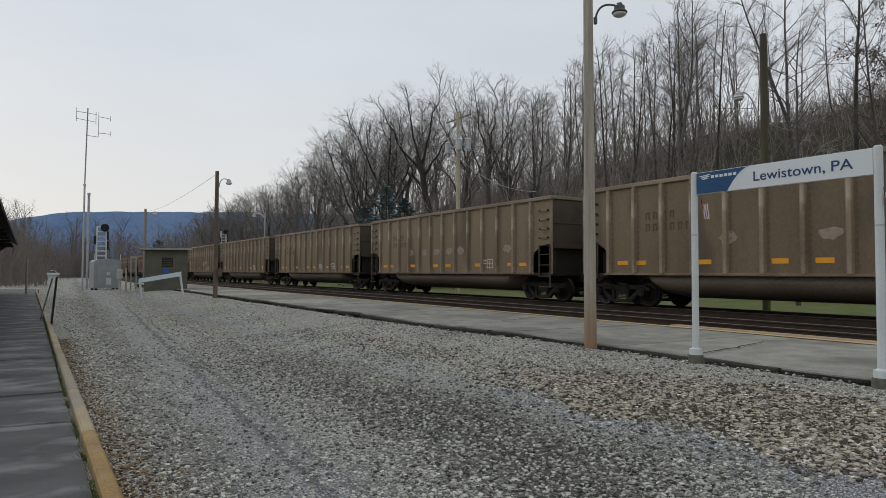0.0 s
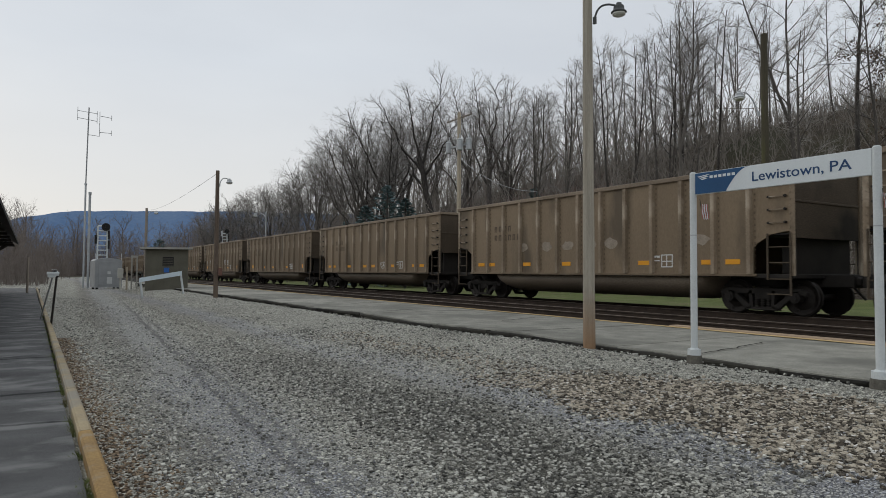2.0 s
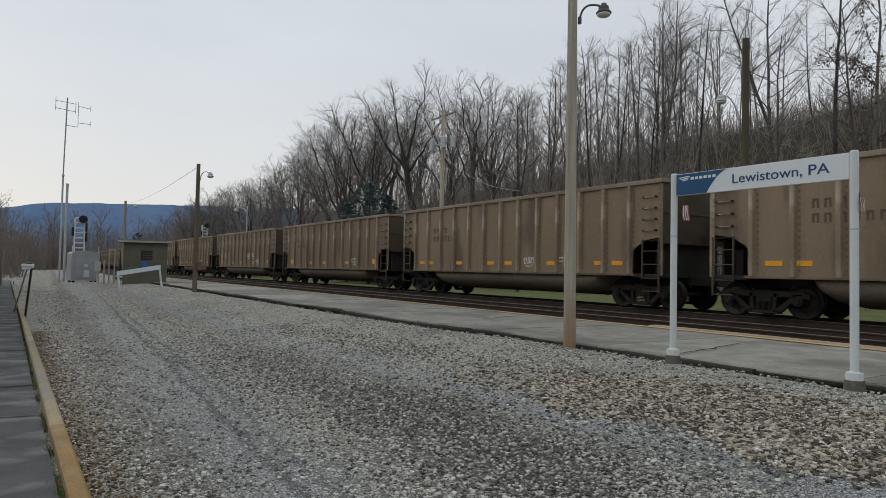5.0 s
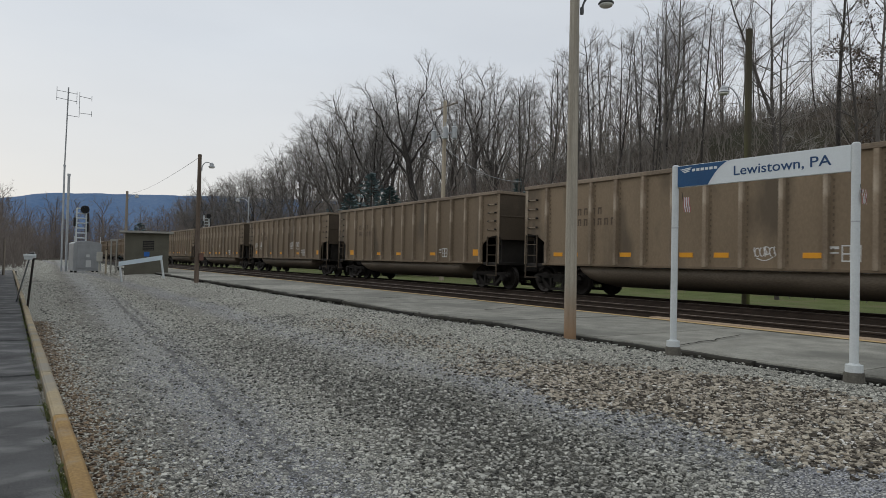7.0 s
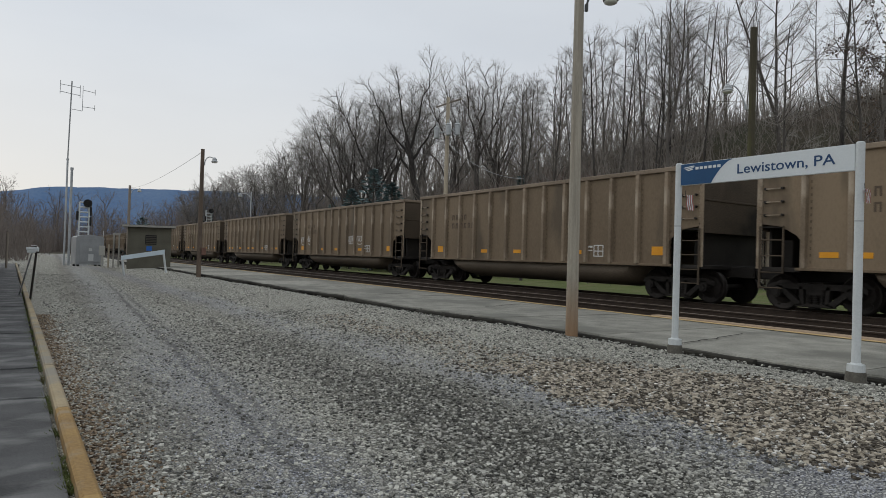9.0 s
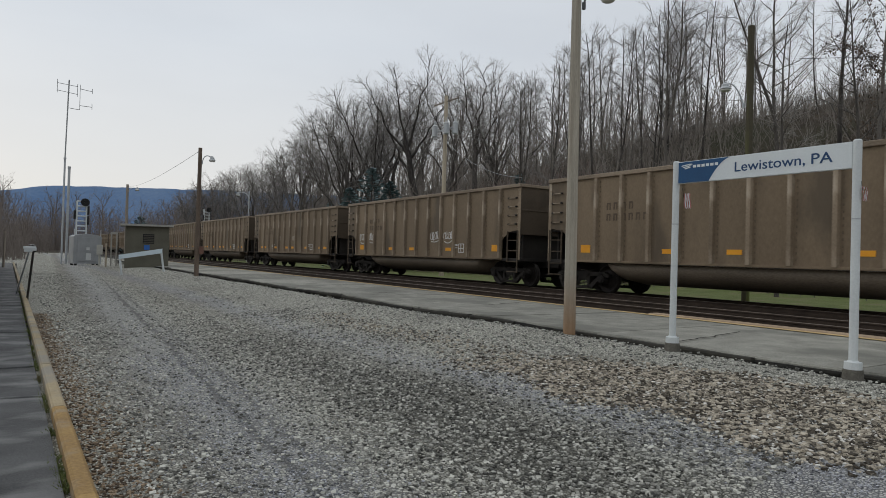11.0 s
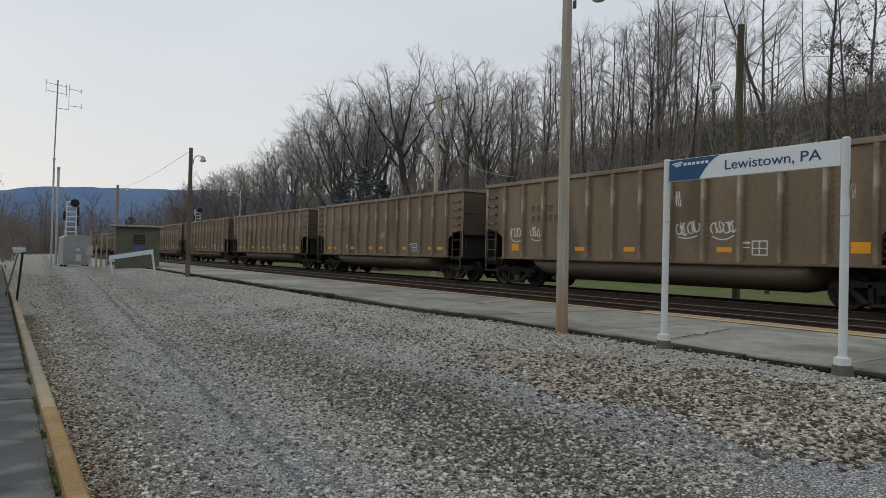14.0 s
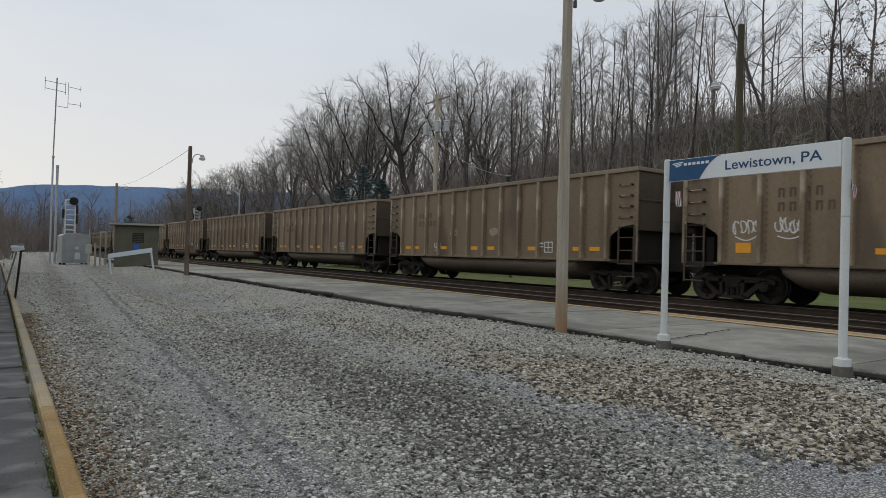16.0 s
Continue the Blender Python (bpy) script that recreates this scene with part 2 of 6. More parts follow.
CAR_PAINT = surface("brown_car_paint", (0.136, 0.099, 0.062), (0.255, 0.190, 0.122), 0.5, 0.66, 0, 0.12, 35, stain=(0.095, 0.073, 0.049), stain_scale=0.9, stain_at=0.53, per_object=0.3, stretch=(1, 1, 0.35))
RIB_PAINT = surface("worn_brown_rib", (0.15, 0.112, 0.073), (0.30, 0.232, 0.16), 1.4, 0.65, 0, 0.15, 30, per_object=0.3, stretch=(1, 1, 0.6), stain=(0.52, 0.44, 0.34), stain_scale=1.3, stain_at=0.48)
CHORD_PAINT = surface("scraped_top_rail", (0.12, 0.09, 0.062), (0.33, 0.26, 0.185), 1.2, 0.65, 0, 0.2, 30, stretch=(1, 0.4, 1))
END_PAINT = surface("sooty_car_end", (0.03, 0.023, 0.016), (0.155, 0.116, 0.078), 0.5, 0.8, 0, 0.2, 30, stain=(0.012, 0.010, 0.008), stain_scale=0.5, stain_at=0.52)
TUB = surface("dirty_car_belly", (0.085, 0.068, 0.050), (0.27, 0.215, 0.155), 0.7, 0.55, 0, 0.2, 35, stretch=(1, 0.4, 1))
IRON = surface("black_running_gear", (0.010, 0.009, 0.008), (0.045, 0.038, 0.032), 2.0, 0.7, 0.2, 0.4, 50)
WHEEL = surface("worn_wheel_steel", (0.012, 0.010, 0.009), (0.045, 0.038, 0.033), 3.0, 0.55, 0.5, 0.2, 50)
COAL = surface("coal_load", (0.006, 0.006, 0.006), (0.03, 0.03, 0.03), 2.0, 0.9, 0, 1.0, 12, bump_distance=0.06)
ORANGE = surface("orange_reflector", (0.70, 0.28, 0.015), (0.85, 0.40, 0.03), 3.0, 0.5, 0, 0.0, 50)
OLD_WOOD = surface("grey_pole_wood", (0.15, 0.125, 0.10), (0.40, 0.35, 0.29), 1.2, 0.9, 0, 0.5, 26, stretch=(14, 14, 0.5), stain=(0.21, 0.13, 0.085), stain_scale=0.8, stain_at=0.6)
MOSSY_WOOD = surface("mossy_pole_wood", (0.045, 0.04, 0.027), (0.11, 0.097, 0.063), 1.2, 0.9, 0, 0.5, 26, stretch=(3, 3, 0.25), stain=(0.13, 0.15, 0.03), stain_scale=0.6, stain_at=0.5)
PALE_WOOD = surface("pale_pole_wood", (0.32, 0.27, 0.20), (0.55, 0.48, 0.37), 1.2, 0.9, 0, 0.3, 26, stretch=(3, 3, 0.25))
GALV = surface("galvanised_steel", (0.34, 0.36, 0.37), (0.52, 0.54, 0.55), 3.0, 0.5, 0.35, 0.1, 60)
WHITE_POST = surface("pale_painted_post", (0.50, 0.53, 0.53), (0.66, 0.69, 0.69), 1.5, 0.5, 0, 0.1, 60)
SIGN_WHITE = surface("white_sign_face", (0.60, 0.64, 0.65), (0.70, 0.74, 0.75), 1.5, 0.4, 0, 0.0, 60)
SIGN_BLUE = surface("blue_sign_face", (0.012, 0.060, 0.150), (0.018, 0.085, 0.20), 2.0, 0.4, 0, 0.0, 60)
LETTER_BLUE = surface("navy_lettering", (0.014, 0.05, 0.13), (0.022, 0.07, 0.17), 2.0, 0.5, 0, 0.0, 60)
SHED_WALL = surface("olive_shed_boards", (0.085, 0.080, 0.060), (0.17, 0.16, 0.125), 1.2, 0.85, 0, 0.3, 30)
SHED_TRIM = surface("shed_roof_trim", (0.25, 0.24, 0.21), (0.42, 0.41, 0.37), 1.5, 0.8, 0, 0.2, 30)
BOX_GREY = surface("grey_cabinet_steel", (0.22, 0.23, 0.235), (0.36, 0.37, 0.375), 1.5, 0.5, 0.3, 0.1, 40)
BLACK = surface("matt_black_metal", (0.006, 0.006, 0.006), (0.02, 0.02, 0.02), 3.0, 0.6, 0, 0.1, 40)
DARK_ROOF = surface("dark_roof_timber", (0.018, 0.016, 0.014), (0.06, 0.052, 0.045), 2.0, 0.85, 0, 0.3, 30)
BARK = surface("grey_bark", (0.035, 0.031, 0.028), (0.17, 0.152, 0.135), 1.5, 0.95, 0, 0.5, 14, per_object=0.35, stretch=(2, 2, 0.5))
TWIG = surface("bare_twigs", (0.13, 0.122, 0.114), (0.39, 0.365, 0.34), 1.5, 0.95, 0, 0.0, 14, per_object=0.4)
DEAD_LEAF = surface("clinging_dead_leaves", (0.035, 0.024, 0.016), (0.12, 0.08, 0.05), 2.0, 0.9, 0, 0.0, 20, per_island=0.6)
RED_STEM = surface("reddish_brush_stems", (0.10, 0.070, 0.060), (0.30, 0.215, 0.185), 1.5, 0.95, 0, 0.0, 14)
BROWN_WOODS = surface("dark_brown_woods", (0.095, 0.080, 0.070), (0.28, 0.24, 0.212), 1.5, 0.95, 0, 0.0, 14)
BRUSH_STEM = surface("dead_brush_stems", (0.11, 0.097, 0.084), (0.36, 0.322, 0.28), 1.5, 0.95, 0, 0.0, 14)
NEEDLES = surface("blue_green_needles", (0.075, 0.115, 0.115), (0.20, 0.27, 0.275), 2.0, 0.9, 0, 0.0, 20, per_object=0.3)
# The ridge's blue is distance haze mixed into its base colour.
HAZY_RIDGE = surface("haze_blue_ridge", (0.095, 0.165, 0.295), (0.165, 0.235, 0.35), 0.004, 1.0, 0, 0.0, 0.05, gloss=0.0)
LAMP_GREY = surface("weathered_lamp_metal", (0.045, 0.047, 0.047), (0.12, 0.125, 0.125), 3.0, 0.55, 0.3, 0.2, 60)
LENS_GLASS = surface("lamp_lens", (0.55, 0.55, 0.50), (0.70, 0.70, 0.64), 3.0, 0.25, 0, 0.0, 60)
GRAFFITI = surface("pale_spray_paint", (0.55, 0.55, 0.52), (0.75, 0.75, 0.72), 3.0, 0.7, 0, 0.0, 60)
MARKS = surface("faded_dark_lettering", (0.082, 0.060, 0.042), (0.135, 0.10, 0.07), 3.0, 0.8, 0, 0.0, 60)
SEAM = surface("sooty_rivet_seam", (0.085, 0.063, 0.042), (0.165, 0.122, 0.08), 3.0, 0.8, 0, 0.0, 60)
FLAG_RED = surface("faded_flag_red", (0.30, 0.10, 0.09), (0.45, 0.20, 0.18), 8.0, 0.9, 0, 0.1, 60)

# ---------------------------------------------------------------- mesh helpers
def mesh_object(name, verts, faces, material, parent=None, smooth=False, label=""):
    me = bpy.data.meshes.new(name)
    me.from_pydata([tuple(v) for v in verts], [], faces)
    me.update()
    for m in material if isinstance(material, (list, tuple)) else [material]:
        me.materials.append(m)
    if smooth:
        me.polygons.foreach_set("use_smooth", [True] * len(me.polygons))
    ob = new(name, me)
    if parent:
        ob.parent = parent
    if label:
        ob["label"] = label
    return ob


def part(name, bm, material, parent=None, label="", smooth=False):
    me = bpy.data.meshes.new(name)
    bmesh.ops.recalc_face_normals(bm, faces=bm.faces)
    bm.to_mesh(me)
    bm.free()
    for m in material if isinstance(material, (list, tuple)) else [material]:
        me.materials.append(m)
    if smooth:
        me.polygons.foreach_set("use_smooth", [True] * len(me.polygons))
    ob = new(name, me)
    if parent:
        ob.parent = parent
    if label:
        ob["label"] = label
    return ob


def box(bm, x0, y0, z0, x1, y1, z1, bevel=0.0, m=None):
    got = bmesh.ops.create_cube(bm, size=1.0)
    vs = got["verts"]
    for v in vs:
        v.co = Vector(((x0 + x1) / 2 + v.co.x * (x1 - x0), (y0 + y1) / 2 + v.co.y * (y1 - y0), (z0 + z1) / 2 + v.co.z * (z1 - z0)))
    if bevel:
        es = {e for v in vs for e in v.link_edges}
        got = bmesh.ops.bevel(bm, geom=list(es), offset=bevel, segments=1, affect="EDGES")
        vs = list({v for f in got["faces"] for v in f.verts} | {v for v in vs if v.is_valid})
    if m:
        bmesh.ops.transform(bm, matrix=m, verts=vs)
    return bm


def rod(bm, a, b, r0, r1=None, sides=8):
    """A tapered round bar from a to b."""
    a, b = Vector(a), Vector(b)
    d = b - a
    q = d.to_track_quat("Z", "Y").to_matrix().to_4x4()
    bmesh.ops.create_cone(bm, cap_ends=True, segments=sides, radius1=r0, radius2=r0 if r1 is None else r1, depth=d.length, matrix=Matrix.Translation((a + b) / 2) @ q)
    return bm


def loft(bm, rings, caps=True, closed=True):
    """Skin a list of rings of points, all of one length."""
    rows = [[bm.verts.new(p) for p in ring] for ring in rings]
    k = len(rows[0])
    for r0, r1 in zip(rows, rows[1:]):
        for i in range(k if closed else k - 1):
            j = (i + 1) % k
            bm.faces.new((r0[i], r0[j], r1[j], r1[i]))
    if caps and closed:
        bm.faces.new(rows[0][::-1])
        bm.faces.new(rows[-1])
    return bm


def empty(name, m, label, category, group="", kind=""):
    ob = new(name)
    ob.matrix_basis = m
    return tagged(ob, label, category, group, kind)


def smooth_step(a, b, v):
    v = min(1.0, max(0.0, (v - a) / (b - a)))
    return v * v * (3 - 2 * v)

# ---------------------------------------------------------------- ground
RAIL = 0.47          # top of the rails
PLATFORM = 0.40      # top of the platform
EDGE_NEAR, EDGE_FAR = 7.42, 11.25


def kerb_x(y):
    return 0.458 - 0.0106 * (y - 4.1)


def track_shift(y):
    """A slight kink in the line beyond the platform."""
    return -0.5 * smooth_step(30, 70, y) * (1 - smooth_step(85, 140, y))


def crest(y):
    return max(5.0, 16.9 - 0.05 * max(y, 0.0))


def ground_z(x, y):
    """Asphalt, gravel bank, track bed, grass strip and wooded hill."""
    s = track_shift(y) * smooth_step(60, 90, y)
    u = x - s
    k = kerb_x(y)
    if x < k:
        z = -0.04
    elif u < EDGE_NEAR:
        z = -0.03 + (0.375 - 0.06 * smooth_step(8, 12, y)) * smooth_step(2.4, 7.1, u) * (1 - smooth_step(50, 64, y)) + 0.035 * noise.noise((x * 0.5, y * 0.3, 0)) * smooth_step(k, k + 1, x)
    elif u < EDGE_FAR:
        z = 0.05
    elif u < 19.3:
        z = 0.28
    else:
        z = 0.28 - 0.06 * smooth_step(19.3, 20.5, u)
        h = crest(y)
        z += h * smooth_step(26.5, 60, u) ** 0.85 if u > 26.5 else 0
        if u > 26.5:
            z += 0.8 * noise.noise((x * 0.11, y * 0.11, 3)) * smooth_step(27, 34, u)
        if u > 75:
            z -= min(h, 0.1 * (u - 75))
    if y > 160:
        z = z * (1 - smooth_step(160, 240, y) * 0.6)
    if x < -20:
        z += 0.02 * (-20 - x) * smooth_step(0, 60, y)
    return z


def axis_steps(marks):
    out = []
    for (a, step), (b, _) in zip(marks, marks[1:]):
        n = max(1, round((b - a) / step))
        out += [a + (b - a) * i / n for i in range(n)]
    return out + [marks[-1][0]]


xs = axis_steps([(-3000, 800), (-200, 40), (-40, 8), (-6, 1.5), (0, 0.25), (8, 0.4), (24, 1.1), (80, 10), (300, 120), (3000, 0)])
ys = axis_steps([(-400, 100), (-60, 10), (0, 0.6), (30, 1.5), (70, 5), (260, 40), (900, 400), (6000, 0)])
verts = [(x, y, ground_z(x, y)) for y in ys for x in xs]
faces, slots = [], []
for j in range(len(ys) - 1):
    for i in range(len(xs) - 1):
        a = j * len(xs) + i
        faces.append((a, a + 1, a + 1 + len(xs), a + len(xs)))
        x, y = (xs[i] + xs[i + 1]) / 2, (ys[j] + ys[j + 1]) / 2
        u = x - track_shift(y) * smooth_step(60, 90, y)
        if u > 28.5 or x < -20 or y > 160:
            slots.append(3)
        elif u > 19.0:
            slots.append(2)
        elif u > EDGE_FAR - 0.3 or (x < kerb_x(y) - 0.1 and -9 < x and y < 63):
            slots.append(1)
        else:
            slots.append(0)
ground = mesh_object("ground", verts, faces, [GRAVEL, BALLAST, GRASS_SOIL, WOOD_FLOOR])
ground.data.polygons.foreach_set("material_index", slots)
ground.data.polygons.foreach_set("use_smooth", [True] * len(faces))
tagged(ground, "grey gravel yard with ballast, grass strip and wooded hillside", "ground", kind="structure")

# station asphalt with its cracked slabs
asphalt = empty("pavement", pose(0, 0, 0), "dark worn asphalt walk with cracks beside the kerb", "pavement", kind="structure")
bm = bmesh.new()
edges = [-14, 7.6, 9.4, 13.2, 19.0, 30, 64]
for a, b in zip(edges, edges[1:]):
    bm = bmesh.new()
    tilt = 0.006 * noise.noise((a, 1, 2))
    xr = [-9.0, -5.0, -3.0, -2.0, -1.5, -1.1, -0.8, -0.55, -0.35, -0.18, -0.04, 1.0]
    p = []
    for yy, order in ((a + 0.035, 1), (b - 0.035, -1)):
        row = [(min(q, kerb_x(yy) - 0.15 - 0.06 * abs(noise.noise((yy, q, 5)))), yy + 0.22 * noise.noise((q * 2.2, round(yy), 3)) + order * 0.006) for q in xr]
        p += row[::order]
    loft(bm, [[(q[0], q[1], -0.12) for q in p], [(q[0], q[1], -0.015 + tilt) for q in p], [(q[0], q[1] + (0.008 if i < len(xr) else -0.008), tilt) for i, q in enumerate(p)]])
    part("slab", bm, ASPHALT, asphalt)

kerb = empty("kerb", pose(0, 0, 0), "long kerb of worn yellow painted concrete", "kerb", kind="structure")
y = -8.0
while y < 62:
    step = 2.45
    bm = bmesh.new()
    y1 = y + step - 0.015
    w = 0.115
    a, b = kerb_x(y), kerb_x(y1)
    lift = 0.008 * noise.noise((y, 0, 9))
    prof = [(-w, -0.1), (-w, 0.055), (-w + 0.02, 0.07), (-0.02, 0.07), (0, 0.05), (0, -0.1)]
    loft(bm, [[(a + px, y, pz + lift) for px, pz in prof], [((a + b) / 2 + px, (y + y1) / 2, pz + lift + 0.004) for px, pz in prof], [(b + px, y1, pz + lift) for px, pz in prof]])
    part("kerb_block", bm, KERB_PAINT if y < 6.5 else KERB_FADED, kerb)
    y += step

# platform of cast slabs with a broken front edge and a yellow line at the track
def edge_x(y):
    """The broken front line of the platform."""
    return EDGE_NEAR + 0.13 * noise.noise((y * 0.9, 0.5, 2)) + 0.03 * noise.noise((y * 3.1, 1.5, 2)) + 0.03 * max(0.0, 8.0 - y)


def edge_lift(y):
    """Frost heave along the front edge."""
    return 0.03 * noise.noise((y * 0.33, 7.5, 1)) + 0.012 * noise.noise((y * 1.4, 2.5, 6))


platform = empty("platform", pose(0, 0, 0), "low weathered concrete station platform with broken edge", "platform", kind="structure")
y = -12.0
k = 0
rnd = random.Random(4)
while y < 64:
    step = rnd.choice([2.6, 3.1, 3.6])
    y1 = y + step
    n = 12
    front = [(edge_x(yy) + 0.04 + rnd.uniform(-0.022, 0.022), yy) for yy in [y + 0.012 + (step - 0.024) * i / n for i in range(n + 1)]]
    z = PLATFORM + 0.008 * noise.noise((y, 5, 0))
    outline = front + [(EDGE_FAR - 0.02, y1 - 0.012), (EDGE_FAR - 0.02, y + 0.012)]
    bm = bmesh.new()
    lift = [edge_lift(py) if i <= n else 0.0 for i, (px, py) in enumerate(outline)]
    loft(bm, [[(px, py, 0.12) for px, py in outline], [(px, py, z - 0.02 + g) for (px, py), g in zip(outline, lift)], [(px + (0.02 if i <= n else -0.004), py, z + g) for i, ((px, py), g) in enumerate(zip(outline, lift))]])
    part("slab", bm, CONCRETE, platform)
    y = y1
# Dark edge timber, painted near black to include the shade beneath the slab lip.
EDGE_SHADED = surface("shaded_edge_timber", (0.006, 0.0056, 0.0045), (0.05, 0.047, 0.037), 1.5, 0.95, 0, 0.8, 22, per_object=0.4, stretch=(1, 0.5, 1))
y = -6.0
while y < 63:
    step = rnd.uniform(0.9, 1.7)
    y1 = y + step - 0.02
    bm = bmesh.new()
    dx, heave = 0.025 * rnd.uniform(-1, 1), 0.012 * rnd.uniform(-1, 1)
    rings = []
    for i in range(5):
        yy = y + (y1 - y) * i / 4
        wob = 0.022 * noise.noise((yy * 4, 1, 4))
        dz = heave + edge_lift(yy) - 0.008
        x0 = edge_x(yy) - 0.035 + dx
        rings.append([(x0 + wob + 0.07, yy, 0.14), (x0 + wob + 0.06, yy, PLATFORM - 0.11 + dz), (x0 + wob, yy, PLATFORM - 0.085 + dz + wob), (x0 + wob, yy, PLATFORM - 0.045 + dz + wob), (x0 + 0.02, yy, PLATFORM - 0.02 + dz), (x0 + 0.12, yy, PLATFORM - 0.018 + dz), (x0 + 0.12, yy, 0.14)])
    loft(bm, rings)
    part("edge_block", bm, EDGE_SHADED, platform)
    y += step
# cracks that run across the slabs
for cx, cy, ang, length in ((7.65, 5.75, 78, 2.3), (9.0, 12.0, 70, 1.6), (8.1, 16.5, 75, 1.5), (9.2, 21.0, 80, 1.4)):
    bm = bmesh.new()
    pts = []
    for i in range(13):
        u = i / 12 * length
        pts.append((cx + u * math.sin(radians(ang)) + 0.05 * noise.noise((u * 4, cy, 1)), cy + u * math.cos(radians(ang)) + 0.08 * noise.noise((u * 4, cy, 7))))
    rings = [[(px, py - 0.012 * (1.2 - abs(i - 6) / 6), PLATFORM + 0.012), (px, py + 0.012 * (1.2 - abs(i - 6) / 6), PLATFORM + 0.012), (px, py + 0.012, PLATFORM + 0.016), (px, py - 0.012, PLATFORM + 0.016)] for i, (px, py) in enumerate(pts)]
    loft(bm, rings)
    part("crack", bm, BALLAST, platform, "dark crack filled with dirt")
bm = bmesh.new()
loft(bm, [[(EDGE_FAR - 0.19, yy, PLATFORM + 0.010), (EDGE_FAR - 0.03, yy, PLATFORM + 0.010), (EDGE_FAR - 0.03, yy, PLATFORM + 0.014), (EDGE_FAR - 0.19, yy, PLATFORM + 0.014)] for yy in [-12 + 2 * i for i in range(38)]])
part("edge_line", bm, YELLOW_LINE, platform, "faded yellow safety line")
bm = bmesh.new()
box(bm, EDGE_FAR, -12, 0.20, EDGE_FAR + 0.30, 9.2, PLATFORM + 0.03, 0.02)
part("edge_timber", bm, surface("edge_timber_wood", (0.22, 0.155, 0.10), (0.46, 0.34, 0.23), 1.0, 0.9, 0, 0.3, 30), platform, "pale timber edge beam")

# ---------------------------------------------------------------- tracks
GAUGE = 0.755
TRACKS = (12.92, 16.78)


def rail_strip(name, x_off, material, prof, parent):
    bm = bmesh.new()
    rings = []
    for yy in axis_steps([(-40, 10), (20, 5), (260, 20), (420, 0)]):
        rings.append([(x_off + track_shift(yy) + px, yy, pz) for px, pz in prof])
    loft(bm, rings)
    return part(name, bm, material, parent)


for x in TRACKS:
    track = empty("railway_track", pose(0, 0, 0), "rusty steel railway track on dark timber ties", "railway track", "tracks beside the platform", "structure")
    for side in (-GAUGE, GAUGE):
        c = x + side
        web = [(-0.075, RAIL - 0.172), (0.075, RAIL - 0.172), (0.07, RAIL - 0.155), (0.012, RAIL - 0.13), (0.012, RAIL - 0.04), (0.036, RAIL - 0.032), (0.036, RAIL - 0.006), (-0.036, RAIL - 0.006), (-0.036, RAIL - 0.032), (-0.012, RAIL - 0.04), (-0.012, RAIL - 0.13), (-0.07, RAIL - 0.155)]
        rail_strip("rail", c, RAIL_RUST, web, track)
        rail_strip("rail_head", c, RAIL_TOP, [(-0.03, RAIL - 0.008), (0.03, RAIL - 0.008), (0.025, RAIL), (-0.025, RAIL)], track)
    bm = bmesh.new()
    box(bm, -1.3, -0.115, -0.10, 1.3, 0.115, 0.055, 0.008)
    me = part("tie", bm, TIE, track).data
    bpy.data.objects.remove([o for o in track.children if o.data == me][0])
    trng = random.Random(int(x * 10))
    for i in range(150):
        yy = -4 + i * 0.52
        o = new("tie", me)
        o.parent = track
        o.matrix_basis = pose(x + track_shift(yy) + trng.uniform(-0.03, 0.03), yy + trng.uniform(-0.03, 0.03), RAIL - 0.232 + trng.uniform(-0.01, 0.01), 0, 0, trng.uniform(-1, 1))

# ---------------------------------------------------------------- coal train
CAR_PITCH, BODY, HALF_W = 16.18, 14.55, 1.6
SILL, TOP = 1.00, 3.76       # above the rail
TRUCK_AT, AXLE, WHEEL_R = 6.17, 0.89, 0.457
HL = BODY / 2
CUT, CUT_TOP = 1.02, 2.02    # open corner bay at each end


def wheelset_mesh(parent):
    bm = bmesh.new()
    for s in (-1, 1):
        rings = []
        for x, r in ((0.675, 0.20), (0.69, 0.40), (0.675, 0.47), (0.70, WHEEL_R + 0.025), (0.715, WHEEL_R), (0.80, WHEEL_R - 0.006), (0.81, 0.42), (0.785, 0.37), (0.76, 0.30), (0.80, 0.15), (0.83, 0.13), (0.83, 0.05)):
            rings.append([(s * x, r * math.cos(a * math.tau / 18), r * math.sin(a * math.tau / 18)) for a in range(18)])
        loft(bm, rings)
    rod(bm, (-1.02, 0, 0), (1.02, 0, 0), 0.085, sides=10)
    for s in (-1, 1):
        for a in range(5):
            th = a * math.tau / 5
            rod(bm, (s * 0.775, 0.33 * math.cos(th), 0.33 * math.sin(th)), (s * 0.80, 0.33 * math.cos(th), 0.33 * math.sin(th)), 0.03, sides=6)
    return part("wheelset", bm, WHEEL, parent, "dark steel wheels on an axle")


